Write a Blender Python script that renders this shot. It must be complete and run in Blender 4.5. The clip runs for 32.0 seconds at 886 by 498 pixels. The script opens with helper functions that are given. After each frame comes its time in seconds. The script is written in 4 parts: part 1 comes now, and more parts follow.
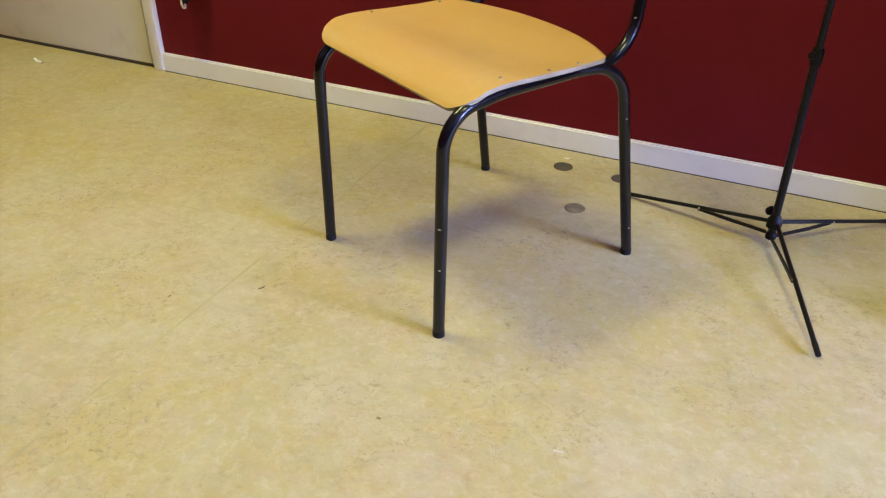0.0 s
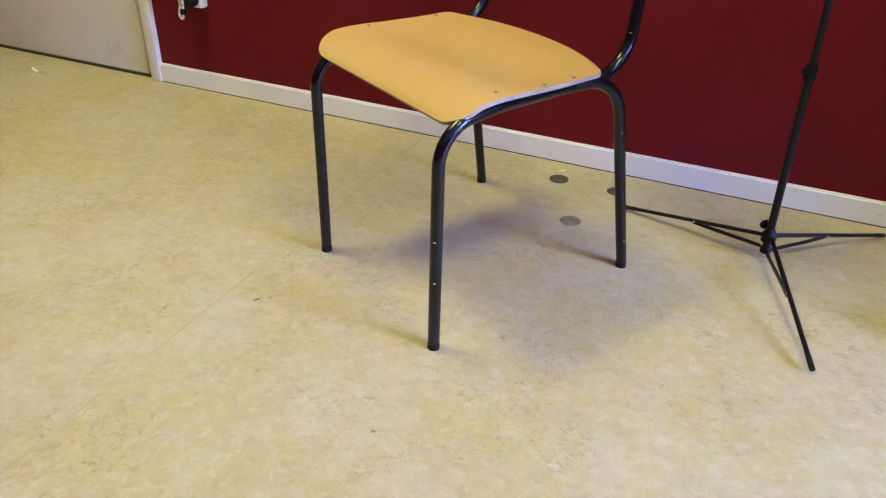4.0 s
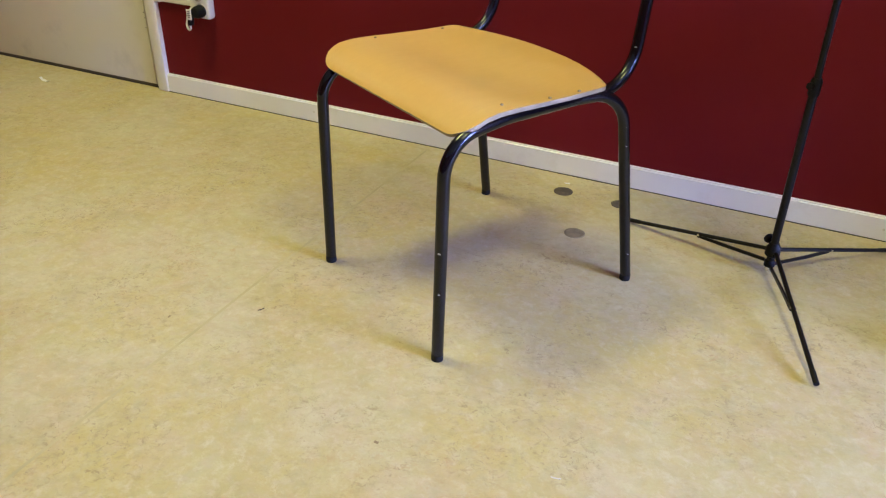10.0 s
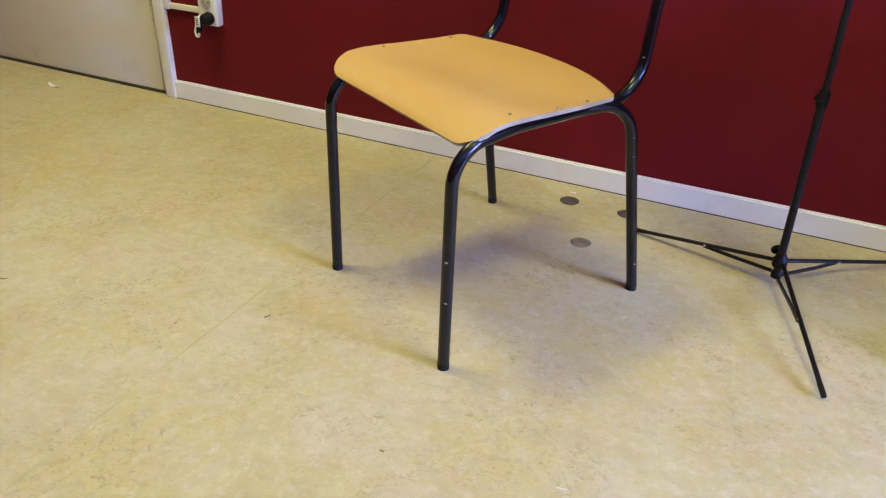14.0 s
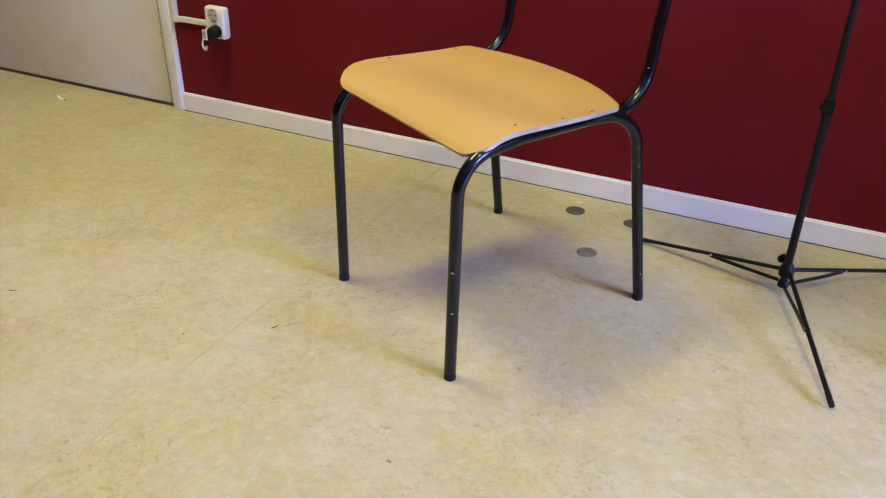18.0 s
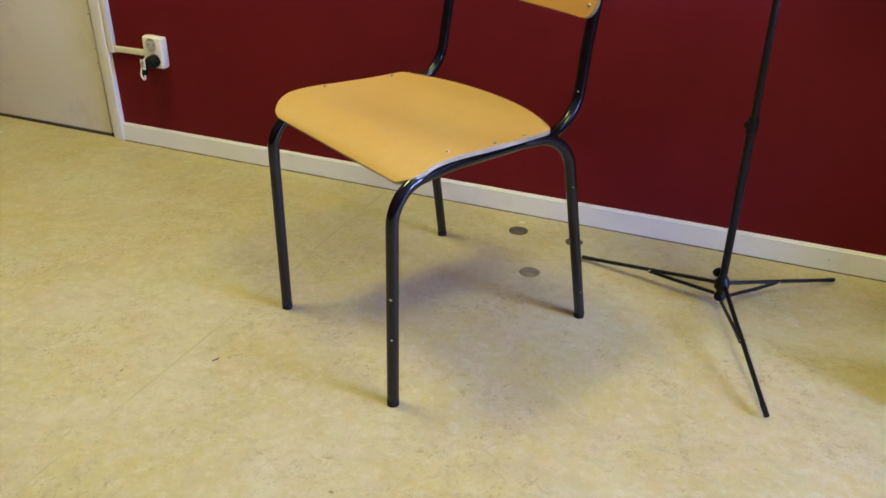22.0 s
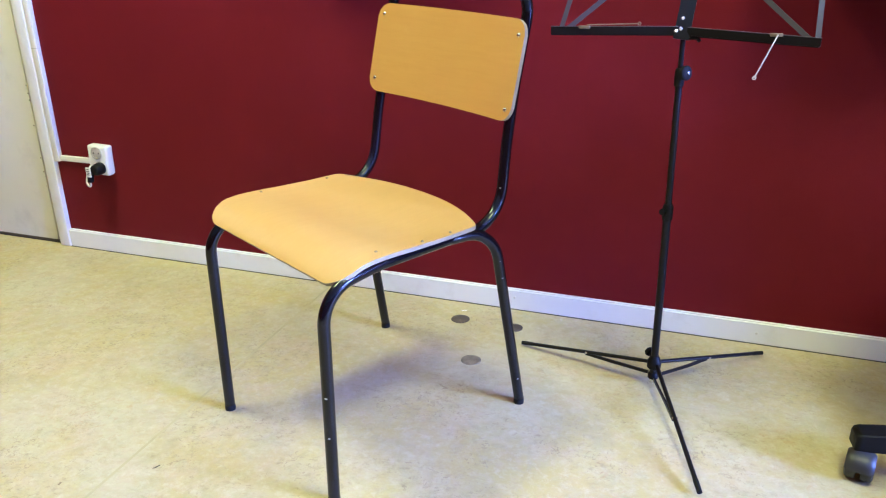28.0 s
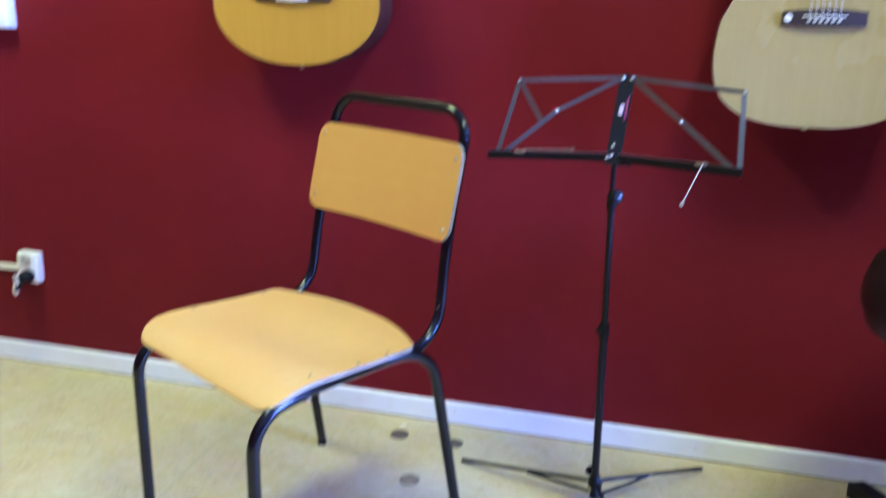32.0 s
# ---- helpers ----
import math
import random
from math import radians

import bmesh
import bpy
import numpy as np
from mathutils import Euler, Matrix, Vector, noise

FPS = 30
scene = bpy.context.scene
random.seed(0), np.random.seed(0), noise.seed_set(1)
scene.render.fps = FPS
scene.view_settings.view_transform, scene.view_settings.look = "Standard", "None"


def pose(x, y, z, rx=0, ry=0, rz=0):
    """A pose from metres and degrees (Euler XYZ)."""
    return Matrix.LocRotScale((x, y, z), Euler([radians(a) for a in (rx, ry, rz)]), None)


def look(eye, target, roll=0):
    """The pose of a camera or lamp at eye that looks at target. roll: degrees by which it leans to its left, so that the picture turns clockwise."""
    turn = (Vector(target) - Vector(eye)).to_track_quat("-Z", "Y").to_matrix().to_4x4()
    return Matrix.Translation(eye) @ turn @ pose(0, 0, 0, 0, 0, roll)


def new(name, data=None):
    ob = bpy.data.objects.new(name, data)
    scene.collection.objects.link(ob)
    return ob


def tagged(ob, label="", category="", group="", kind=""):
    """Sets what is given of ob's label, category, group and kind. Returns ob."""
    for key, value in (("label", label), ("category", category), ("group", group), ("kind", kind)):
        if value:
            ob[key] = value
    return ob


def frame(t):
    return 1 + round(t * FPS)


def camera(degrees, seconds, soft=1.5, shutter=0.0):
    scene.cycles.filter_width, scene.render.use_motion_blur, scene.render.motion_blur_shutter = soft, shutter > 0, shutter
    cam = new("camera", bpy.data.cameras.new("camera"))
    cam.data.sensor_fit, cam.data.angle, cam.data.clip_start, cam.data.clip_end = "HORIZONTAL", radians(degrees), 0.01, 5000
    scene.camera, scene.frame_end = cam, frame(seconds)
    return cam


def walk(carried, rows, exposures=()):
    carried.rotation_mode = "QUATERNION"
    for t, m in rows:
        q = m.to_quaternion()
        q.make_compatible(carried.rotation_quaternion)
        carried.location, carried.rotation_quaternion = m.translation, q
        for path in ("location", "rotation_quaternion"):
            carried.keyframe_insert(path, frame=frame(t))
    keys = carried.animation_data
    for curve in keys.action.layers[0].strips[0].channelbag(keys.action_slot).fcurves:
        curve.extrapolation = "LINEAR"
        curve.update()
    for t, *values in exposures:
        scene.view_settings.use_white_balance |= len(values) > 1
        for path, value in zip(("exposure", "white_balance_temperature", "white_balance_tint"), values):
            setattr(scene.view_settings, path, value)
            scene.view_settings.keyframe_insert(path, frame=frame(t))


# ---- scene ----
cam = camera(59.5, 32.0, soft=1.2, shutter=0.3)
PATH = [
    (0, (0.469, 0.384, 0.906), (-0.232, 1.923, -0.163), 0.8),
    (0.5, (0.469, 0.386, 0.907), (-0.228, 1.928, -0.159), 0.9),
    (1, (0.47, 0.388, 0.909), (-0.229, 1.935, -0.149), 0.3),
    (1.5, (0.476, 0.394, 0.906), (-0.194, 1.945, -0.163), 0.5),
    (2, (0.479, 0.396, 0.908), (-0.176, 1.957, -0.157), 0.7),
    (2.5, (0.48, 0.395, 0.905), (-0.174, 1.954, -0.163), 1.0),
    (3, (0.477, 0.392, 0.908), (-0.189, 1.952, -0.152), 1.2),
    (3.5, (0.476, 0.39, 0.912), (-0.202, 1.947, -0.144), 1.1),
    (4, (0.471, 0.386, 0.913), (-0.228, 1.939, -0.135), 1.2),
    (4.5, (0.469, 0.384, 0.912), (-0.231, 1.935, -0.139), 1.5),
    (6.5, (0.471, 0.383, 0.913), (-0.23, 1.947, -0.117), 1.9),
    (7, (0.469, 0.382, 0.917), (-0.237, 1.947, -0.108), 1.6),
    (7.5, (0.468, 0.382, 0.917), (-0.243, 1.946, -0.108), 1.6),
    (8, (0.464, 0.378, 0.918), (-0.26, 1.939, -0.103), 1.6),
    (8.5, (0.463, 0.375, 0.916), (-0.268, 1.933, -0.102), 1.9),
    (9, (0.465, 0.377, 0.915), (-0.245, 1.938, -0.112), 2.4),
    (9.5, (0.467, 0.379, 0.916), (-0.246, 1.941, -0.11), 1.9),
    (10, (0.47, 0.382, 0.915), (-0.243, 1.945, -0.108), 1.5),
    (10.5, (0.465, 0.38, 0.916), (-0.255, 1.94, -0.107), 1.6),
    (11, (0.462, 0.376, 0.913), (-0.265, 1.928, -0.118), 1.8),
    (11.5, (0.465, 0.377, 0.912), (-0.258, 1.933, -0.116), 1.7),
    (12, (0.469, 0.381, 0.913), (-0.241, 1.942, -0.117), 1.7),
    (12.5, (0.467, 0.378, 0.913), (-0.248, 1.945, -0.105), 2.0),
    (13, (0.466, 0.378, 0.915), (-0.256, 1.945, -0.096), 1.8),
    (13.5, (0.463, 0.378, 0.917), (-0.273, 1.94, -0.091), 1.8),
    (14, (0.464, 0.38, 0.917), (-0.262, 1.948, -0.09), 1.8),
    (14.5, (0.472, 0.383, 0.916), (-0.239, 1.956, -0.094), 1.7),
    (16.5, (0.471, 0.381, 0.92), (-0.261, 1.958, -0.069), 1.3),
    (17, (0.469, 0.38, 0.921), (-0.264, 1.96, -0.063), 1.3),
    (17.5, (0.47, 0.38, 0.92), (-0.259, 1.96, -0.065), 1.5),
    (18, (0.466, 0.377, 0.92), (-0.281, 1.949, -0.065), 1.3),
    (18.5, (0.47, 0.379, 0.917), (-0.269, 1.95, -0.076), 1.2),
    (19, (0.472, 0.382, 0.918), (-0.261, 1.953, -0.078), 1.0),
    (19.5, (0.472, 0.383, 0.921), (-0.264, 1.956, -0.072), 1.0),
    (20, (0.475, 0.386, 0.918), (-0.261, 1.957, -0.076), 0.7),
    (20.5, (0.48, 0.387, 0.918), (-0.232, 1.968, -0.079), 0.8),
    (21, (0.485, 0.39, 0.917), (-0.22, 1.976, -0.077), 0.7),
    (21.5, (0.486, 0.391, 0.917), (-0.214, 1.977, -0.08), 0.6),
    (22, (0.502, 0.393, 0.936), (-0.161, 2.028, -0.006), 1.0),
    (22.5, (0.535, 0.379, 0.977), (-0.103, 2.097, 0.176), 1.5),
    (23, (0.568, 0.382, 0.997), (-0.018, 2.152, 0.273), 1.1),
    (23.5, (0.58, 0.389, 0.995), (0.005, 2.159, 0.263), -0.0),
    (24, (0.574, 0.382, 0.993), (-0.027, 2.143, 0.258), -0.1),
    (24.5, (0.577, 0.382, 0.989), (-0.012, 2.143, 0.246), -0.3),
    (25, (0.581, 0.383, 0.989), (-0.005, 2.146, 0.247), -0.3),
    (25.5, (0.58, 0.382, 0.99), (-0.011, 2.147, 0.257), -0.4),
    (26, (0.572, 0.379, 0.993), (-0.052, 2.14, 0.28), -0.5),
    (26.5, (0.57, 0.379, 0.989), (-0.054, 2.133, 0.26), -0.4),
    (28.5, (0.573, 0.38, 0.984), (-0.035, 2.13, 0.231), -0.5),
    (29, (0.573, 0.376, 0.986), (-0.048, 2.132, 0.256), -0.6),
    (29.5, (0.569, 0.376, 0.986), (-0.066, 2.125, 0.253), -0.6),
    (30, (0.568, 0.374, 0.986), (-0.076, 2.118, 0.248), -0.6),
    (30.5, (0.568, 0.38, 0.978), (-0.024, 2.128, 0.209), 0.8),
    (31, (0.569, 0.387, 0.988), (0.006, 2.163, 0.26), 2.0),
    (31.5, (0.569, 0.392, 0.992), (0.001, 2.177, 0.291), 2.2),
    (31.8, (0.57, 0.393, 1.0), (0.011, 2.202, 0.355), 2.0),
    (31.9, (0.572, 0.398, 1.007), (0.036, 2.225, 0.394), 1.8),
    (32, (0.581, 0.406, 1.03), (0.08, 2.27, 0.507), 1.1),
]
walk(cam, [(t, look(eye, target, roll)) for t, eye, target, roll in PATH], [(0, -0.11, 5900, 11), (3, -0.07, 5450, 18), (4, -0.07, 5400, 19), (7, -0.12, 5630, 15), (9, -0.12, 5730, 11), (11, -0.12, 5660, 13), (13, -0.10, 5600, 11), (14, -0.08, 5520, 16), (17, -0.10, 5280, 21), (19, -0.10, 5480, 17), (21, -0.15, 5530, 16), (22, -0.20, 5750, 9), (23, 0.28, 5580, 7), (24, 0.36, 5480, 9), (26, 0.41, 5080, 13), (29, 0.49, 4620, 18), (30, 0.48, 4510, 20), (32, 0.43, 4260, 16)])

# ---- light ----
world = bpy.data.worlds.new("world")
scene.world = world
world.use_nodes = True
wn = world.node_tree.nodes
sky = wn.new("ShaderNodeTexSky")
sky.sky_type, sky.sun_disc = "NISHITA", False
sky.sun_elevation, sky.sun_rotation = radians(38), radians(250)
world.node_tree.links.new(sky.outputs["Color"], wn["Background"].inputs["Color"])
wn["Background"].inputs["Strength"].default_value = 0.08


def area_lamp(name, m, sx, sy, watts, color):
    data = bpy.data.lights.new(name, "AREA")
    data.shape, data.size, data.size_y, data.energy, data.color = "RECTANGLE", sx, sy, watts, color
    ob = new(name, data)
    ob.matrix_world = m
    return ob


# room: x from ROOM_W to ROOM_E, y from ROOM_S to WALL, metres
ROOM_W, ROOM_E, ROOM_S, WALL, CEIL = -3.2, 5.4, -2.6, 2.312, 2.75
WIN_Y0, WIN_Y1, WIN_Z0, WIN_Z1 = 0.15, 1.74, 0.85, 2.40
COOL, WARM = (0.365, 0.440, 1.0), (1.0, 0.908, 0.292)
area_lamp("window_daylight", look((ROOM_E + 0.10, (WIN_Y0 + WIN_Y1) / 2, (WIN_Z0 + WIN_Z1) / 2), (-5, (WIN_Y0 + WIN_Y1) / 2, 2.6)), WIN_Y1 - WIN_Y0, WIN_Z1 - WIN_Z0, 830, COOL)
LAMPS = [(-1.05, 1.42, 47.5), (1.16, 1.00, 34)]
for lx, ly, watts in LAMPS:
    area_lamp("ceiling_light_lamp", pose(lx, ly, CEIL - 0.085), 0.39, 0.68, watts, WARM)


# ---- materials ----
def nodes_of(name):
    m = bpy.data.materials.new(name)
    m.use_nodes = True
    nt = m.node_tree
    return m, nt, nt.nodes["Principled BSDF"]


def link(nt, a, b):
    nt.links.new(a, b)


def coords(nt, scale=(1, 1, 1), rot=(0, 0, 0)):
    tc, mp = nt.nodes.new("ShaderNodeTexCoord"), nt.nodes.new("ShaderNodeMapping")
    mp.inputs["Scale"].default_value = scale
    mp.inputs["Rotation"].default_value = rot
    link(nt, tc.outputs["Object"], mp.inputs["Vector"])
    return mp.outputs["Vector"]


def noise_of(nt, vec, scale, detail=4, rough=0.55, dist=0.0):
    n = nt.nodes.new("ShaderNodeTexNoise")
    n.inputs["Scale"].default_value, n.inputs["Detail"].default_value = scale, detail
    n.inputs["Roughness"].default_value, n.inputs["Distortion"].default_value = rough, dist
    link(nt, vec, n.inputs["Vector"])
    return n.outputs["Fac"]


def ramp(nt, fac, lo, hi, a=0.0, b=1.0):
    r = nt.nodes.new("ShaderNodeMapRange")
    r.inputs["From Min"].default_value, r.inputs["From Max"].default_value = lo, hi
    r.inputs["To Min"].default_value, r.inputs["To Max"].default_value = a, b
    link(nt, fac, r.inputs["Value"])
    return r.outputs["Result"]


def mix(nt, fac, a, b):
    m = nt.nodes.new("ShaderNodeMix")
    m.data_type = "RGBA"
    for sock, v in ((m.inputs[0], fac), (m.inputs[6], a), (m.inputs[7], b)):
        if isinstance(v, (int, float)):
            sock.default_value = v
        elif isinstance(v, tuple):
            sock.default_value = (*v, 1)
        else:
            link(nt, v, sock)
    return m.outputs[2]


def times(nt, a, b):
    m = nt.nodes.new("ShaderNodeMath")
    m.operation = "MULTIPLY"
    for sock, v in ((m.inputs[0], a), (m.inputs[1], b)):
        if isinstance(v, (int, float)):
            sock.default_value = v
        else:
            link(nt, v, sock)
    return m.outputs[0]


def bump(nt, bsdf, height, strength, distance=0.002):
    b = nt.nodes.new("ShaderNodeBump")
    b.inputs["Strength"].default_value, b.inputs["Distance"].default_value = strength, distance
    link(nt, height, b.inputs["Height"])
    link(nt, b.outputs["Normal"], bsdf.inputs["Normal"])


def plain(name, color, rough=0.5, metal=0.0, vary=0.12, scale=30.0, bumps=0.1, coat=0.0, spec=0.5, stain=None):
    """Paint, plastic or metal with fine and coarse unevenness, and stains where a colour is given."""
    m, nt, p = nodes_of(name)
    v = coords(nt)
    fine, coarse = noise_of(nt, v, scale * 4, 3), noise_of(nt, v, scale * 0.25, 4)
    dark = tuple(c * (1 - vary) for c in color)
    lite = tuple(min(1, c * (1 + vary)) for c in color)
    col = mix(nt, ramp(nt, coarse, 0.3, 0.7), dark, lite)
    if stain:
        col = mix(nt, ramp(nt, noise_of(nt, v, scale * 0.6, 6, 0.65), 0.56, 0.75, 0, 0.7), col, stain)
    link(nt, col, p.inputs["Base Color"])
    link(nt, ramp(nt, fine, 0.2, 0.8, rough * 0.85, min(1, rough * 1.15)), p.inputs["Roughness"])
    p.inputs["Metallic"].default_value = metal
    p.inputs["Coat Weight"].default_value, p.inputs["Coat Roughness"].default_value = coat, 0.12
    p.inputs["Specular IOR Level"].default_value = spec
    bump(nt, p, fine, bumps, 0.001)
    return m


def floor_material():
    m, nt, p = nodes_of("marbled_linoleum")
    v = coords(nt, (1, 1, 1), (0, 0, 0.5))
    s = coords(nt, (1.0, 1.12, 1), (0, 0, -0.35))
    cloud = noise_of(nt, v, 2.0, 4, 0.6)
    tint = noise_of(nt, v, 5.5, 5, 0.62, 0.4)
    marble = noise_of(nt, s, 26, 7, 0.68, 0.3)
    veins = noise_of(nt, s, 66, 6, 0.70, 0.3)
    grain = noise_of(nt, s, 170, 4, 0.62, 0.4)
    patch = noise_of(nt, v, 5.2, 5, 0.62)
    col = mix(nt, ramp(nt, cloud, 0.41, 0.59), (0.455, 0.379, 0.156), (0.512, 0.455, 0.246))
    col = mix(nt, ramp(nt, tint, 0.50, 0.62, 0, 0.62), col, (0.484, 0.389, 0.127))
    col = mix(nt, ramp(nt, tint, 0.48, 0.38, 0, 0.50), col, (0.537, 0.486, 0.292))
    # broad rosy, ochre and greenish clouds
    for turn, size, hue, most in ((1.3, 3.1, (0.510, 0.385, 0.242), 0.62), (2.4, 2.6, (0.490, 0.400, 0.116), 0.66), (0.2, 9.0, (0.520, 0.400, 0.250), 0.50), (1.9, 12.0, (0.455, 0.425, 0.208), 0.48), (3.0, 16.0, (0.475, 0.365, 0.153), 0.46), (0.9, 27.0, (0.425, 0.390, 0.236), 0.46), (2.1, 33.0, (0.520, 0.420, 0.278), 0.40)):
        col = mix(nt, ramp(nt, noise_of(nt, coords(nt, (1, 1, 1), (0, 0, turn)), size, 5, 0.62, 0.6), 0.50, 0.68, 0, most), col, hue)
    col = mix(nt, ramp(nt, marble, 0.52, 0.66, 0, 0.42), col, (0.566, 0.514, 0.285))
    col = mix(nt, ramp(nt, marble, 0.46, 0.34, 0, 0.40), col, (0.410, 0.328, 0.134))
    col = mix(nt, ramp(nt, veins, 0.54, 0.68, 0, 0.17), col, (0.410, 0.312, 0.127))
    col = mix(nt, ramp(nt, veins, 0.46, 0.34, 0, 0.17), col, (0.566, 0.514, 0.299))
    col = mix(nt, ramp(nt, grain, 0.54, 0.68, 0, 0.08), col, (0.369, 0.283, 0.119))
    col = mix(nt, ramp(nt, grain, 0.46, 0.34, 0, 0.07), col, (0.590, 0.543, 0.319))
    # cork crumbs in clusters, brown and pale
    brown = times(nt, ramp(nt, noise_of(nt, s, 46, 8, 0.74, 0.3), 0.505, 0.665), ramp(nt, patch, 0.43, 0.60, 0.08, 0.64))
    col = mix(nt, brown, col, (0.315, 0.240, 0.120))
    pale = times(nt, ramp(nt, noise_of(nt, coords(nt, (1, 1, 1), (0, 0, 0.8)), 42, 8, 0.74, 0.3), 0.510, 0.670), ramp(nt, patch, 0.62, 0.40, 0.18, 0.50))
    col = mix(nt, pale, col, (0.620, 0.575, 0.370))
    specks = times(nt, ramp(nt, noise_of(nt, coords(nt, (1, 1.3, 1), (0, 0, 1.1)), 95, 4, 0.65, 0.5), 0.655, 0.705), ramp(nt, patch, 0.48, 0.60, 0.08, 0.68))
    col = mix(nt, specks, col, (0.210, 0.150, 0.069))
    fleck = times(nt, ramp(nt, noise_of(nt, s, 52, 7, 0.66, 1.7), 0.580, 0.630), ramp(nt, patch, 0.45, 0.60, 0.03, 0.66))
    col = mix(nt, fleck, col, (0.275, 0.200, 0.093))
    rust = times(nt, ramp(nt, noise_of(nt, s, 34, 8, 0.72, 0.8), 0.54, 0.66), ramp(nt, noise_of(nt, v, 3.4, 4), 0.50, 0.62, 0.0, 0.46))
    col = mix(nt, rust, col, (0.420, 0.245, 0.088))
    grime = ramp(nt, noise_of(nt, coords(nt, (1, 1.4, 1), (0, 0, 0.55)), 7.5, 5, 0.6, 0.8), 0.53, 0.68, 0, 0.30)
    col = mix(nt, grime, col, (0.365, 0.300, 0.160))
    scuff = times(nt, ramp(nt, noise_of(nt, coords(nt, (1, 9, 1), (0, 0, 0.9)), 7, 5, 0.6), 0.62, 0.72), 0.25)
    col = mix(nt, scuff, col, (0.328, 0.267, 0.133))
    link(nt, col, p.inputs["Base Color"])
    link(nt, ramp(nt, veins, 0.3, 0.7, 0.46, 0.60), p.inputs["Roughness"])
    p.inputs["Specular IOR Level"].default_value = 0.45
    bump(nt, p, marble, 0.05, 0.002)
    return m


def wall_material():
    m, nt, p = nodes_of("red_wall_paint")
    v = coords(nt)
    roller, cloud, fine = noise_of(nt, v, 330, 3), noise_of(nt, v, 2.2, 5), noise_of(nt, coords(nt, (1, 1, 0.35)), 40, 5)
    col = mix(nt, ramp(nt, cloud, 0.3, 0.7), (0.114, 0.0068, 0.0096), (0.146, 0.0088, 0.0122))
    col = mix(nt, ramp(nt, fine, 0.60, 0.78, 0, 0.22), col, (0.080, 0.007, 0.010))
    link(nt, col, p.inputs["Base Color"])
    link(nt, ramp(nt, roller, 0.3, 0.7, 0.50, 0.66), p.inputs["Roughness"])
    p.inputs["Specular IOR Level"].default_value = 0.10
    bump(nt, p, roller, 0.35, 0.0012)
    return m


def wood_material(name, a, b, dark, rough, scale=(9, 130, 60), coat=0.0, rot=(0, 0, 0)):
    """Veneer or board; the grain runs along the axis with the smallest scale."""
    m, nt, p = nodes_of(name)
    v = coords(nt, scale, rot)
    grain, pore = noise_of(nt, v, 1.0, 5, 0.6, 0.4), noise_of(nt, v, 4.5, 3, 0.6)
    cloud = noise_of(nt, coords(nt), 4, 4)
    col = mix(nt, ramp(nt, grain, 0.3, 0.7), a, b)
    col = mix(nt, ramp(nt, pore, 0.60, 0.75, 0, 0.35), col, dark)
    col = mix(nt, ramp(nt, cloud, 0.34, 0.78, 0, 0.60), col, (a[0] * 0.96, a[1] * 0.85, a[2] * 0.66))
    link(nt, col, p.inputs["Base Color"])
    link(nt, ramp(nt, cloud, 0.3, 0.7, rough * 0.85, rough * 1.2), p.inputs["Roughness"])
    p.inputs["Coat Weight"].default_value, p.inputs["Coat Roughness"].default_value = coat, 0.2
    bump(nt, p, pore, 0.05, 0.001)
    return m


FLOOR, RED = floor_material(), wall_material()
WHITE = plain("white_gloss_paint", (0.82, 0.82, 0.82), 0.34, vary=0.04, scale=18, bumps=0.06, stain=(0.70, 0.68, 0.64))
DOOR = plain("cream_door_paint", (0.76, 0.735, 0.64), 0.42, vary=0.03, scale=10, bumps=0.05, stain=(0.60, 0.57, 0.50))
# grey for the unseen ceiling, so that less lamp light bounces back
CEILING = plain("ceiling_paint", (0.45, 0.44, 0.42), 0.85, vary=0.04, scale=12, bumps=0.2)
DARK = plain("dark_gap", (0.035, 0.028, 0.03), 0.6, scale=20)
LACQUER = plain("black_lacquer", (0.004, 0.004, 0.005), 0.125, vary=0.2, scale=12, bumps=0.0, spec=0.42)
CHIP = plain("bare_steel_chip", (0.50, 0.48, 0.45), 0.4, 0.7, scale=60)
RUBBER = plain("black_rubber", (0.008, 0.008, 0.008), 0.6, scale=60, bumps=0.2, spec=0.2)
STEEL = plain("zinc_screw", (0.72, 0.71, 0.70), 0.26, 0.95, scale=80)
STAND = plain("black_stand_paint", (0.006, 0.0056, 0.006), 0.36, vary=0.2, scale=40, bumps=0.05, spec=0.22)
BAR = plain("grey_steel_bar", (0.115, 0.112, 0.122), 0.40, 0.6, vary=0.15, scale=30, bumps=0.05)
PLATE = plain("blue_black_plate", (0.009, 0.010, 0.013), 0.36, vary=0.15, scale=40, bumps=0.05, spec=0.3)
WIRE = plain("bright_wire", (0.85, 0.80, 0.76), 0.30, 0.45, scale=60)
PLASTIC = plain("white_plastic", (0.82, 0.81, 0.78), 0.35, vary=0.03, scale=40, bumps=0.03)
# dimmed white plastic: recess shade put into the colour of outlets and duct joint
PLASTIC_SHADED = plain("shaded_recess_plastic", (0.50, 0.48, 0.44), 0.45, vary=0.05, scale=40)
BLACK_PLASTIC = plain("black_plastic", (0.008, 0.008, 0.0085), 0.50, vary=0.15, scale=60, bumps=0.1, spec=0.14)
GREY_PLASTIC = plain("worn_caster_plastic", (0.024, 0.024, 0.027), 0.45, vary=0.2, scale=50, bumps=0.1)
LEATHER = plain("black_leatherette", (0.006, 0.006, 0.0065), 0.30, vary=0.2, scale=90, bumps=0.3, spec=0.3)
SEAT_PLY = wood_material("beech_veneer", (0.60, 0.388, 0.118), (0.635, 0.414, 0.132), (0.53, 0.325, 0.090), 0.34, (110, 10, 60), 0.45)
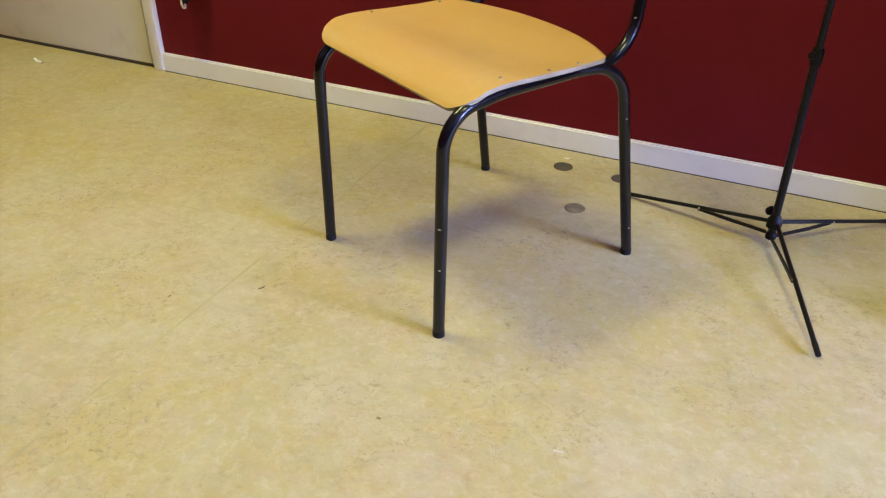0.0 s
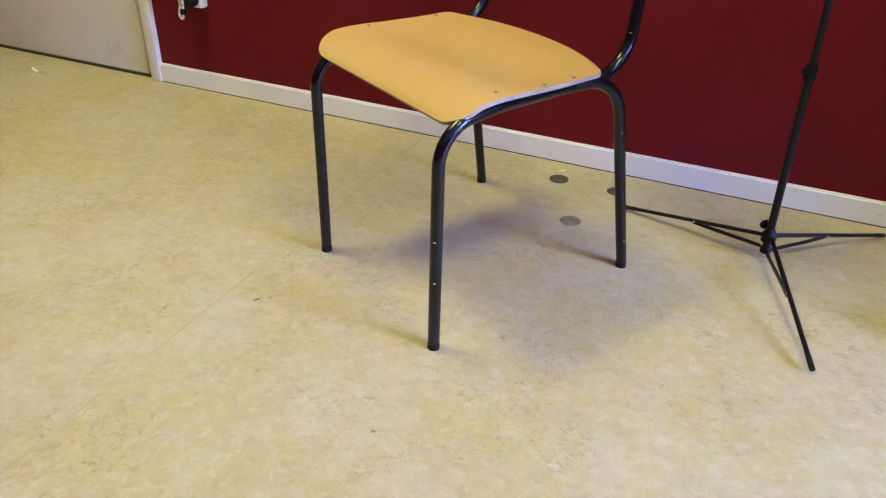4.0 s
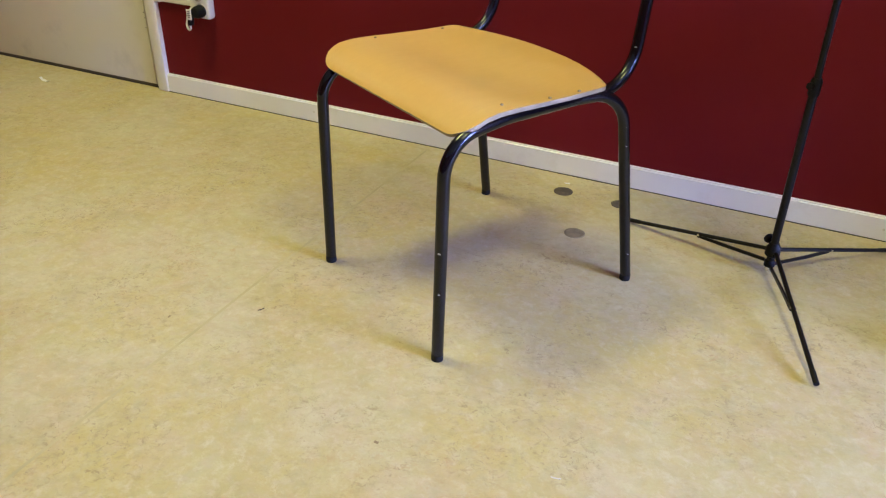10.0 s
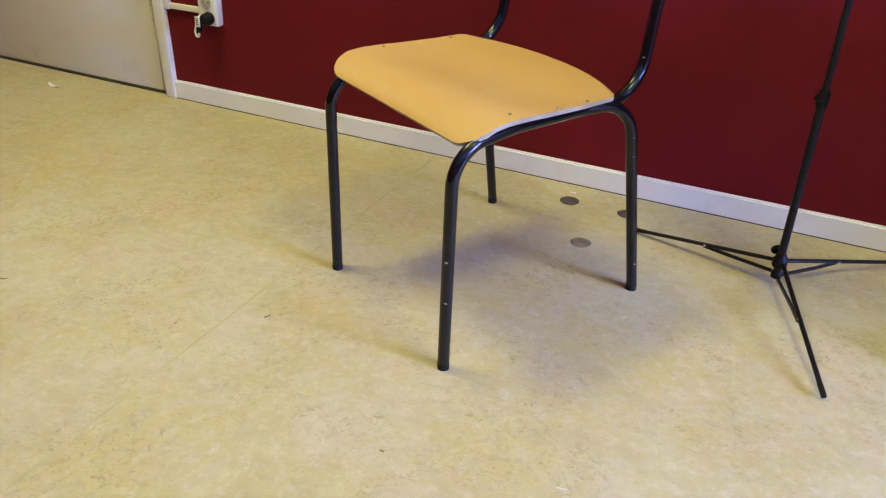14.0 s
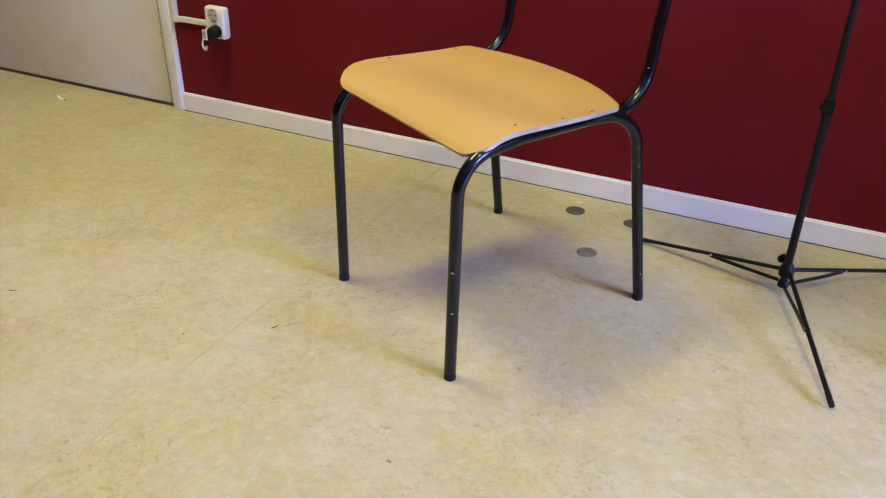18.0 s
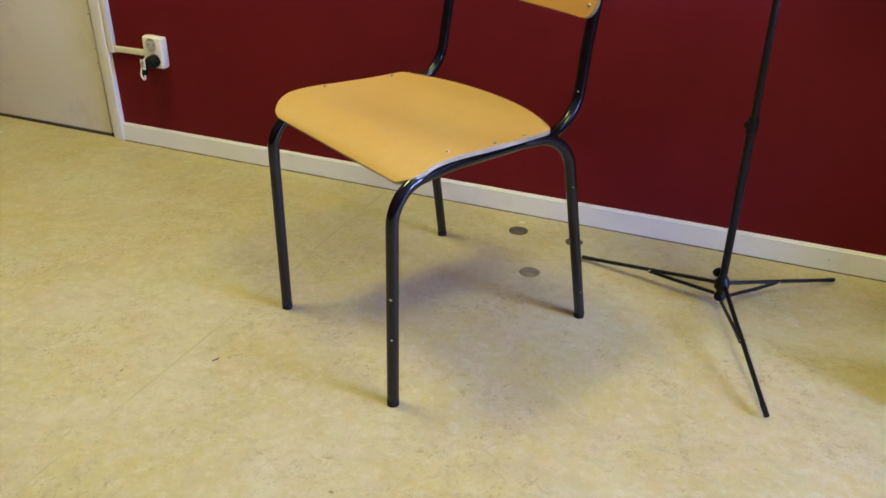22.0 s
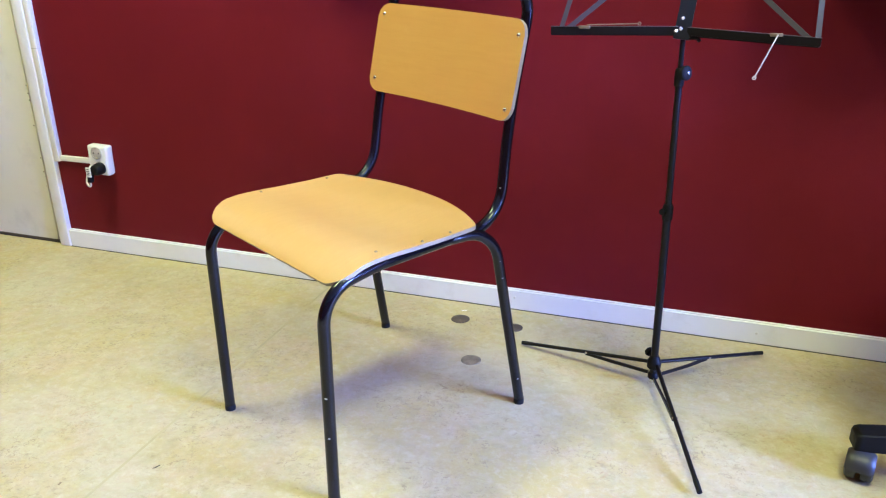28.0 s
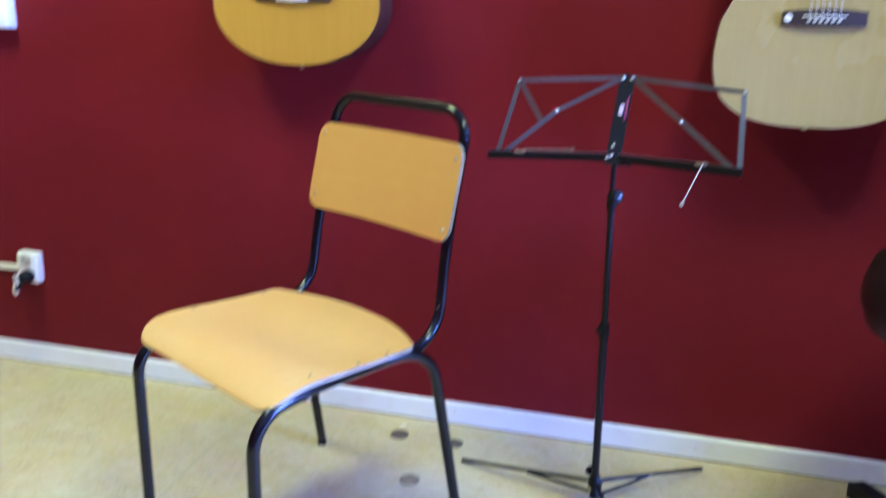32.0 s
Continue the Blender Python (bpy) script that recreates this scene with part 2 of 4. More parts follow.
BACK_PLY = wood_material("beech_veneer_back", (0.53, 0.302, 0.064), (0.56, 0.327, 0.075), (0.46, 0.247, 0.047), 0.34, (10, 60, 110), 0.25)
DULL = plain("dull_screw", (0.26, 0.21, 0.15), 0.5, 0.6, scale=80)
PLY_EDGE = plain("plywood_edge", (0.315, 0.262, 0.150), 0.6, vary=0.2, scale=60, bumps=0.2)
HONEY_TOP = wood_material("honey_spruce", (0.43, 0.240, 0.016), (0.47, 0.268, 0.021), (0.36, 0.190, 0.012), 0.24, (95, 60, 5), 0.4)
PALE_TOP = wood_material("pale_spruce", (0.36, 0.277, 0.092), (0.405, 0.315, 0.113), (0.315, 0.231, 0.072), 0.26, (95, 60, 5), 0.35)
MAHOGANY = wood_material("dark_mahogany", (0.040, 0.015, 0.010), (0.060, 0.022, 0.014), (0.02, 0.008, 0.006), 0.42, (60, 60, 8), 0.1)
ROSEWOOD = wood_material("rosewood", (0.022, 0.013, 0.010), (0.034, 0.020, 0.015), (0.01, 0.007, 0.005), 0.5, (10, 80, 80))
IVORY = plain("ivory_binding", (0.34, 0.25, 0.11), 0.3, vary=0.05, scale=60)
AMBER = plain("amber_binding", (0.16, 0.075, 0.020), 0.4, vary=0.1, scale=60)
BONE = plain("bone", (0.80, 0.77, 0.68), 0.35, vary=0.04, scale=60)
BRASS = plain("brass_pin", (0.55, 0.42, 0.20), 0.35, 0.9, scale=60)
STAINDISC = plain("dark_brown_cap", (0.075, 0.058, 0.046), 0.6, vary=0.3, scale=75, bumps=0.4, stain=(0.20, 0.165, 0.115))
WORNDISC = plain("worn_cap", (0.225, 0.185, 0.105), 0.6, vary=0.4, scale=130, bumps=0.6, stain=(0.085, 0.066, 0.042))
SEAM = plain("seam_weld", (0.450, 0.385, 0.185), 0.5, vary=0.2, scale=26, bumps=0.1)
FILLER = plain("nail_filler", (0.66, 0.64, 0.60), 0.6, vary=0.1, scale=80)
PAPER = plain("white_paper", (0.80, 0.79, 0.77), 0.8, vary=0.05, scale=80, bumps=0.3)
SPLINTER = plain("dark_splinter", (0.09, 0.07, 0.045), 0.7, scale=120)
SHRED = plain("pale_shred", (0.64, 0.61, 0.54), 0.8, scale=120)
CRUMB = plain("brown_crumb", (0.26, 0.19, 0.095), 0.7, scale=120)
PINK = plain("pink_print", (0.40, 0.05, 0.16), 0.4, scale=120)
LILAC = plain("lilac_print", (0.60, 0.50, 0.66), 0.4, scale=120)
INK = plain("grey_print", (0.10, 0.10, 0.11), 0.6, scale=120)
GLASS, gnt, gp = nodes_of("window_glass")
gp.inputs["Transmission Weight"].default_value, gp.inputs["Roughness"].default_value = 1.0, 0.0
DIFFUSER, dnt, dp = nodes_of("lamp_diffuser")
dp.inputs["Emission Color"].default_value, dp.inputs["Emission Strength"].default_value = (*WARM, 1), 2.5


# ---- building blocks ----
def part(name, bm, material, parent=None, label="", smooth=40):
    """Links a bmesh as one mesh object, under a thing or a part where one is given."""
    me = bpy.data.meshes.new(name)
    bmesh.ops.recalc_face_normals(bm, faces=bm.faces)
    bm.to_mesh(me)
    bm.free()
    for mat in material if isinstance(material, (list, tuple)) else [material]:
        me.materials.append(mat)
    if smooth:
        me.shade_smooth()
        me.set_sharp_from_angle(angle=radians(smooth))
    ob = new(name, me)
    if parent:
        ob.parent = parent
    if label:
        tagged(ob, label)
    return ob


def thing(name, m, label, category, group=""):
    ob = tagged(new(name), label, category, group)
    ob.empty_display_size = 0.1
    ob.matrix_world = m
    return ob


def box(x0, x1, y0, y1, z0, z1, bevel=0.0, seg=2, bm=None):
    bm = bm or bmesh.new()
    made = bmesh.ops.create_cube(bm, size=1.0)["verts"]
    for v in made:
        v.co = ((x0 + x1) / 2 + v.co.x * (x1 - x0), (y0 + y1) / 2 + v.co.y * (y1 - y0), (z0 + z1) / 2 + v.co.z * (z1 - z0))
    if bevel:
        edges = {e for v in made for e in v.link_edges}
        bmesh.ops.bevel(bm, geom=list(edges), offset=bevel, segments=seg, affect="EDGES", profile=0.5)
    return bm


def moved(bm, m):
    bm.transform(m)
    return bm


def fillet(points, radii, n=7):
    """A polyline with its inner corners rounded; radii: one for each inner corner."""
    pts = [Vector(p) for p in points]
    out = [pts[0]]
    for i in range(1, len(pts) - 1):
        a, b, c = pts[i - 1], pts[i], pts[i + 1]
        u, w = (a - b).normalized(), (c - b).normalized()
        half = u.angle(w) / 2
        r = radii[i - 1]
        if r <= 0 or half > radians(89):
            out.append(b)
            continue
        ends = 0.94 if i == 1 else 0.49, 0.94 if i == len(pts) - 2 else 0.49
        cut = min(r / math.tan(half), ends[0] * (a - b).length, ends[1] * (c - b).length)
        r = cut * math.tan(half)
        mid = b + (u + w).normalized() * (r / math.sin(half))
        s, e = (b + u * cut - mid).normalized(), (b + w * cut - mid).normalized()
        for k in range(n + 1):
            out.append(mid + s.slerp(e, k / n) * r)
    out.append(pts[-1])
    return out


def sweep(points, rx, ry=None, seg=14, bm=None, up=None):
    """A round, oval or (seg 4) flat bar along a polyline, closed at both ends. rx, ry: half widths."""
    bm, ry, pts = bm or bmesh.new(), ry or rx, [Vector(p) for p in points]
    n = len(pts)
    ways = [(pts[min(i + 1, n - 1)] - pts[max(i - 1, 0)]).normalized() for i in range(n)]
    side = (Vector(up) if up else (Vector((0, 0, 1)) if abs(ways[0].z) < 0.9 else Vector((0, 1, 0))))
    rings, prev = [], None
    for i in range(n):
        if prev is None:
            v = (side - ways[i] * side.dot(ways[i])).normalized()
        else:
            v = (prev - ways[i] * prev.dot(ways[i])).normalized()
        prev = v
        u = ways[i].cross(v)
        k = (math.sqrt(2), math.pi / 4) if seg == 4 else (1.0, 0.0)
        rings.append([bm.verts.new(pts[i] + u * (k[0] * rx * math.cos(k[1] + 2 * math.pi * j / seg)) + v * (k[0] * ry * math.sin(k[1] + 2 * math.pi * j / seg))) for j in range(seg)])
    for a, b in zip(rings, rings[1:]):
        for j in range(seg):
            bm.faces.new((a[j], a[(j + 1) % seg], b[(j + 1) % seg], b[j]))
    bm.faces.new(rings[0])
    bm.faces.new(rings[-1])
    return bm


def lathe(profile, seg=24, m=None, bm=None):
    """A turned solid round the z axis from (radius, height) pairs."""
    bm = bm or bmesh.new()
    first = len(bm.verts)
    rings = []
    for r, z in profile:
        rings.append([bm.verts.new((r * math.cos(2 * math.pi * j / seg), r * math.sin(2 * math.pi * j / seg), z)) for j in range(seg)])
    for a, b in zip(rings, rings[1:]):
        for j in range(seg):
            bm.faces.new((a[j], a[(j + 1) % seg], b[(j + 1) % seg], b[j]))
    bm.faces.new(rings[0])
    bm.faces.new(rings[-1])
    if m is not None:
        bm.verts.ensure_lookup_table()
        for v in list(bm.verts)[first:]:
            v.co = m @ v.co
    return bm


def sheet(nu, nv, place, thick, down):
    """A curved board: place(u, v), u and v from -1 to 1, is its face; thick and down give its other face. Its rim takes the second material."""
    bm = bmesh.new()
    us = [math.sin(math.pi / 2 * (-1 + 2 * i / nu)) for i in range(nu + 1)]
    vs = [math.sin(math.pi / 2 * (-1 + 2 * j / nv)) for j in range(nv + 1)]
    top = [[bm.verts.new(place(u, v)) for u in us] for v in vs]
    way = down if callable(down) else (lambda u, v: down)
    low = [[bm.verts.new(Vector(place(u, v)) + Vector(way(u, v)) * thick) for u in us] for v in vs]
    for j in range(nv):
        for i in range(nu):
            bm.faces.new((top[j][i], top[j][i + 1], top[j + 1][i + 1], top[j + 1][i]))
            bm.faces.new((low[j][i], low[j + 1][i], low[j + 1][i + 1], low[j][i + 1]))
    rim = [(0, i) for i in range(nu)] + [(j, nu) for j in range(nv)] + [(nv, i) for i in range(nu, 0, -1)] + [(j, 0) for j in range(nv, 0, -1)]
    for (a, b), (c, d) in zip(rim, rim[1:] + rim[:1]):
        f = bm.faces.new((top[a][b], top[c][d], low[c][d], low[a][b]))
        f.material_index = 1
    return bm


def screw(parent, m, r=0.0052, name="screw", mat=None):
    """A domed screw head with a slot."""
    bm = lathe([(r, 0), (r, 0.0008), (r * 0.75, 0.0022), (r * 0.3, 0.0028)], 12)
    ob = part(name, moved(bm, m), mat or STEEL, parent)
    return ob


# ---- the room ----
def slab(name, bm, material, label, category):
    ob = part(name, bm, material, None, "", 0)
    return tagged(ob, label, category, kind="structure")


T = 0.14
DOOR_L, DOOR_R, DOOR_H = -2.405, -1.492, 2.05
CASE = -1.448
slab("floor", box(ROOM_W - T, ROOM_E + T, ROOM_S - T, WALL + T, -0.12, 0.0), FLOOR, "yellow-beige marbled linoleum floor with scuffs and dark flecks", "floor")
wall_bm = box(ROOM_W - T, DOOR_L, WALL, WALL + T, 0, CEIL)
box(DOOR_R, ROOM_E + T, WALL, WALL + T, 0, CEIL, bm=wall_bm)
box(DOOR_L, DOOR_R, WALL, WALL + T, DOOR_H, CEIL, bm=wall_bm)
slab("wall_north", wall_bm, RED, "dark red painted wall with fine roller texture", "wall")
# unseen closing walls, given the dark red to cut bounced light
slab("wall_south", box(ROOM_W - T, ROOM_E + T, ROOM_S - T, ROOM_S, 0, CEIL), RED, "unseen plain dark red wall, dark to cut bounced light", "wall")
slab("wall_west", box(ROOM_W - T, ROOM_W, ROOM_S, WALL, 0, CEIL), RED, "unseen plain dark red side wall, dark to cut bounced light", "wall")
east = box(ROOM_E, ROOM_E + T, ROOM_S, WIN_Y0, 0, CEIL)
box(ROOM_E, ROOM_E + T, WIN_Y1, WALL, 0, CEIL, bm=east)
box(ROOM_E, ROOM_E + T, WIN_Y0, WIN_Y1, 0, WIN_Z0, bm=east)
box(ROOM_E, ROOM_E + T, WIN_Y0, WIN_Y1, WIN_Z1, CEIL, bm=east)
slab("wall_east", east, RED, "unseen dark red wall with a window opening, dark to cut bounced light", "wall")
# unseen block, added to keep window light off the right wall
slab("daylight_blocker", box(1.62, ROOM_E, 1.93, WALL - 0.001, 0, CEIL), RED, "added unseen dark red wall block that holds back daylight", "wall")
slab("ceiling", box(ROOM_W - T, ROOM_E + T, ROOM_S - T, WALL + T, CEIL, CEIL + 0.1), CEILING, "unseen plain grey ceiling, darkened to cut bounced light", "ceiling")

# window in the east wall
win = tagged(thing("window_1", pose(ROOM_E + 0.02, 0, 0), "white framed window with two clear panes", "window"), kind="structure")
ym = (WIN_Y0 + WIN_Y1) / 2
for a, b in ((WIN_Y0, WIN_Y0 + 0.05), (ym - 0.03, ym + 0.03), (WIN_Y1 - 0.05, WIN_Y1)):
    part("window_frame", box(0, 0.05, a, b, WIN_Z0 + 0.05, WIN_Z1 - 0.05, 0.004), WHITE, win)
for a, b in ((WIN_Z0, WIN_Z0 + 0.05), (WIN_Z1 - 0.05, WIN_Z1)):
    part("window_frame", box(0, 0.05, WIN_Y0, WIN_Y1, a, b, 0.004), WHITE, win)
for a, b in ((WIN_Y0 + 0.05, ym - 0.03), (ym + 0.03, WIN_Y1 - 0.05)):
    pane = part("pane", box(0.02, 0.026, a, b, WIN_Z0 + 0.05, WIN_Z1 - 0.05), GLASS, win, smooth=0)
    pane.visible_shadow = False

# ceiling lights: a white tray with a warm diffuser
for lx, ly, _ in LAMPS:
    lamp = thing("ceiling_light", pose(lx, ly, CEIL), "wide white ceiling light with a warm diffuser", "ceiling light", "ceiling lights")
    part("tray", box(-0.24, 0.24, -0.39, 0.39, -0.05, 0, 0.008), WHITE, lamp)
    part("diffuser", box(-0.22, 0.22, -0.37, 0.37, -0.075, -0.05, 0.006), DIFFUSER, lamp)

# skirting along the red wall, a lip of sealant under it
bb = box(-1.4478, 1.619, WALL - 0.012, WALL, 0.0025, 0.062)
for e in [e for e in bb.edges if all(abs(v.co.y - (WALL - 0.012)) < 1e-5 and abs(v.co.z - 0.062) < 1e-5 for v in e.verts)]:
    bmesh.ops.bevel(bb, geom=[e], offset=0.004, segments=3, affect="EDGES")
slab("baseboard", bb, WHITE, "low white painted skirting board with small nail holes", "baseboard")
slab("trim", box(-1.4478, 1.619, WALL - 0.0132, WALL - 0.001, 0.0, 0.0022), DARK, "dark joint under the skirting board", "trim")
bb2 = box(ROOM_W, DOOR_L - 0.052, WALL - 0.012, WALL, 0.0, 0.066, 0.003)
slab("baseboard", bb2, WHITE, "low white painted skirting board beside the door", "baseboard")
for nx, nz in ((0.751, 0.031), (0.115, 0.037), (-0.86, 0.034)):
    hole = part("nail_hole", lathe([(0.0032, 0), (0.0032, 0.0012)], 10, pose(nx, WALL - 0.0121, nz, 90)), FILLER)
    tagged(hole, "small filled nail hole in the skirting board", "nail hole", "nail holes", "structure")

# door with casing, stop and threshold gap
door = tagged(thing("door_1", pose(0, 0, 0), "closed cream painted flush door in a white casing", "door"), kind="structure")
part("door_leaf", box(DOOR_L + 0.004, DOOR_R - 0.026, WALL + 0.004, WALL + 0.044, 0.009, DOOR_H - 0.004, 0.002), DOOR, door)
part("casing", box(DOOR_R, CASE, WALL - 0.017, WALL + 0.02, 0, DOOR_H + 0.05, 0.005, 3), WHITE, door, "white painted casing board")
part("casing", box(DOOR_L - 0.05, DOOR_L - 0.001, WALL - 0.022, WALL + 0.02, 0, DOOR_H + 0.05, 0.005, 3), WHITE, door, "white painted casing board")
part("casing", box(DOOR_L - 0.05, CASE, WALL - 0.020, WALL + 0.02, DOOR_H + 0.0505, DOOR_H + 0.10, 0.005, 3), WHITE, door, "white painted casing board")
part("threshold", box(DOOR_L, DOOR_R, WALL + 0.001, WALL + T, 0.0, 0.006), DARK, door, "dark strip under the door")
# thin dark line along the leaf's bottom edge
part("door_foot_strip", box(DOOR_L + 0.01, DOOR_R - 0.027, WALL + 0.0020, WALL + 0.0055, 0.0065, 0.0105, 0.001), SPLINTER, door, "thin dark brown strip along the door's foot")
part("door_gap", box(DOOR_R - 0.0258, DOOR_R - 0.0195, WALL + 0.012, WALL + 0.04, 0.018, DOOR_H - 0.004), DARK, door, "dark gap along the door edge")
part("jamb", box(DOOR_R - 0.0190, DOOR_R - 0.0005, WALL + 0.0015, WALL + 0.10, 0.0, DOOR_H - 0.001, 0.002), WHITE, door, "white painted door jamb")
handle = part("handle", sweep(fillet([(DOOR_L + 0.07, WALL + 0.004, 1.03), (DOOR_L + 0.07, WALL - 0.05, 1.03), (DOOR_L + 0.19, WALL - 0.05, 1.03)], [0.015]), 0.009), STEEL, door, "steel lever handle")

rnd = random.Random(4)
for k in range(9):
    h = rnd.uniform(0.0012, 0.0028)
    part("grime", lathe([(h, -0.0003), (h * 0.8, 0.0004), (h * 0.2, 0.0006)], 7, pose(DOOR_R - 0.0275 + rnd.uniform(-0.003, 0.001), WALL + 0.0038, rnd.uniform(0.09, 0.62), 90)), SPLINTER, door, "dark speck of grime at the door's edge")

# wall fittings: cable duct beside the casing, branch to the socket
duct = thing("cable_duct", pose(0, 0, 0), "white plastic cable duct running up beside the door casing", "cable duct")
part("upright_duct", box(CASE + 0.0005, CASE + 0.024, WALL - 0.016, WALL + 0.001, 0.302, 2.10, 0.002), PLASTIC, duct)
part("branch_duct", box(CASE + 0.0245, -1.2885, WALL - 0.013, WALL + 0.001, 0.305, 0.322, 0.002), PLASTIC, duct)
part("joint", box(CASE + 0.0002, CASE + 0.0243, WALL - 0.0163, WALL - 0.0155, 0.664, 0.6655), PLASTIC_SHADED, duct)

sock = thing("wall_socket", pose(-1.2475, WALL, 0.327, 0, 1.5, 0), "white surface-mounted double wall socket", "wall socket")
part("case", box(-0.041, 0.034, -0.031, 0.001, -0.051, 0.046, 0.008, 4), PLASTIC, sock)
for sx, sz in ((-0.004, 0.022), (0.004, -0.024)):
    ring = part("outlet", lathe([(0.0205, 0.0), (0.0205, 0.0016), (0.0185, 0.0022), (0.0180, 0.0005), (0.0178, -0.0)], 28, pose(sx, -0.032, sz, 90)), PLASTIC_SHADED, sock, "round outlet with its recess shade in the colour")
    part("well", lathe([(0.0176, 0.0006), (0.0172, 0.0009), (0.001, 0.0011)], 28, pose(sx, -0.0318, sz, 90)), PLASTIC_SHADED, ring)
    for hx in (-0.0095, 0.0095):
        part("contact_hole", lathe([(0.0026, 0.0), (0.0026, 0.0008)], 10, pose(sx + hx, -0.0325, sz, 90)), DARK, ring)
    for hz in (-0.0155, 0.0155):
        part("earth_clip", box(sx - 0.003, sx + 0.003, -0.0345, -0.0328, sz + hz - 0.0012, sz + hz + 0.0012), STEEL, ring)

plug = thing("power_plug", pose(-1.2435, WALL - 0.0345, 0.302), "black angled plug with a white label and white cord", "plug")
part("plug_body", lathe([(0.0185, 0.0), (0.0195, 0.004), (0.0190, 0.020), (0.0160, 0.030), (0.0110, 0.034)], 24, pose(0.004, 0, 0, 90)), BLACK_PLASTIC, plug)
part("plug_neck", sweep(fillet([(0.0, -0.022, 0.0), (-0.018, -0.024, -0.010), (-0.024, -0.024, -0.040)], [0.012]), 0.011, 0.009), BLACK_PLASTIC, plug)
lab = part("label", box(-0.024, -0.006, -0.0375, -0.0350, -0.022, 0.010, 0.0008), PAPER, plug, "white paper label with grey print")
for k in range(4):
    part("print", box(-0.0205, -0.0105, -0.0381, -0.0376, -0.0145 + k * 0.0055, -0.0118 + k * 0.0055), INK, lab)
cord = [(-0.026, -0.024, -0.036), (-0.028, -0.022, -0.056), (-0.038, -0.020, -0.060), (-0.047, -0.018, -0.048), (-0.047, -0.004, -0.010), (-0.054, 0.030, 0.004), (-0.075, 0.036, 0.006)]
part("cord", sweep(fillet(cord, [0.01, 0.012, 0.012, 0.02, 0.02]), 0.0034, seg=10), PLASTIC, plug, "white power cord")

switch = thing("wall_switch", pose(-1.245, WALL, 1.085), "white surface-mounted switch box on the red wall", "switch")
part("box", box(-0.040, 0.040, -0.036, 0.001, -0.048, 0.048, 0.004, 3), PLASTIC, switch)
part("rocker", box(-0.026, 0.026, -0.041, -0.0355, -0.030, 0.030, 0.003), PLASTIC, switch)

# ---- school chair ----
chair = thing("school_chair", pose(0.0322, 1.9501, 0, 0, 0, -27.53), "school chair with beech plywood seat and back on black tubular frame", "chair")
R = 0.0113


def c(l, f, z):
    """A place on the chair: sideways, forwards, up. The worn frame sags a little to one side."""
    return Vector((l, -f, z - 0.022 * l * min(1.0, z / 0.45)))


def seat_height(f):
    """The seat's face: hollow behind, a rise, then a rounded fall at the front edge."""
    keys = [(0.03, 0.4640), (0.20, 0.4635), (0.28, 0.4655), (0.34, 0.4680), (0.38, 0.4682), (0.410, 0.4650), (0.435, 0.4565), (0.455, 0.4460), (0.470, 0.4350)]
    for (a, za), (b, zb) in zip(keys, keys[1:]):
        if f <= b:
            k = max(0.0, (f - a) / (b - a))
            k = k * k * (3 - 2 * k) * 0.45 + k * 0.55
            return za + (zb - za) * k
    return keys[-1][1]


def seat_place(u, v):
    front, hw = 0.466, 0.225
    back = 0.117 - 0.060 * (1 - abs(u) ** 2.2)
    mid = (front + back) / 2
    half = (front - back) / 2
    f = mid + v * half
    rf, rb = 0.042 if u > 0 else 0.058, 0.022
    hw += (0.014 if u < 0 else 0.004) * (f - 0.06) / 0.40
    w = hw
    if f > front - rf:
        w = hw - rf + math.sqrt(max(0.0, rf * rf - (f - (front - rf)) ** 2))
    if v < 0 and (v + 1) * half < rb:
        d = rb - (v + 1) * half
        w = hw - rb + math.sqrt(max(0.0, rb * rb - d * d))
    return c(u * w - 0.004, f, seat_height(f) - 0.006 * min(1, max(0, (0.40 - f) / 0.1)) * (1 - u * u) - 0.0085 * math.exp(-(((f - 0.235) / 0.080) ** 2)) * (1 - abs(u) ** 3))


def seat_down(u, v):
    e = 0.01
    a = seat_place(u, min(1, v + e)) - seat_place(u, max(-1, v - e))
    slope = a.z / max(1e-6, abs(a.y)) if abs(a.y) > 1e-6 else 0
    return Vector((0, -slope * 0.9, -1)).normalized()


part("seat", sheet(28, 34, seat_place, 0.0080, seat_down), [SEAT_PLY, PLY_EDGE], chair, "bent beech plywood seat, golden and lacquered", 50)


def back_place(u, v):
    hw, hh, r = 0.2175, 0.0945, 0.030
    y = v * hh
    w = hw
    if abs(y) > hh - r:
        w = hw - r + math.sqrt(max(0.0, r * r - (abs(y) - (hh - r)) ** 2))
    x = u * w
    return c(x, 0.014 - 0.25 * y - 0.016 * (1 - (x / hw) ** 2), 0.7440 + y)


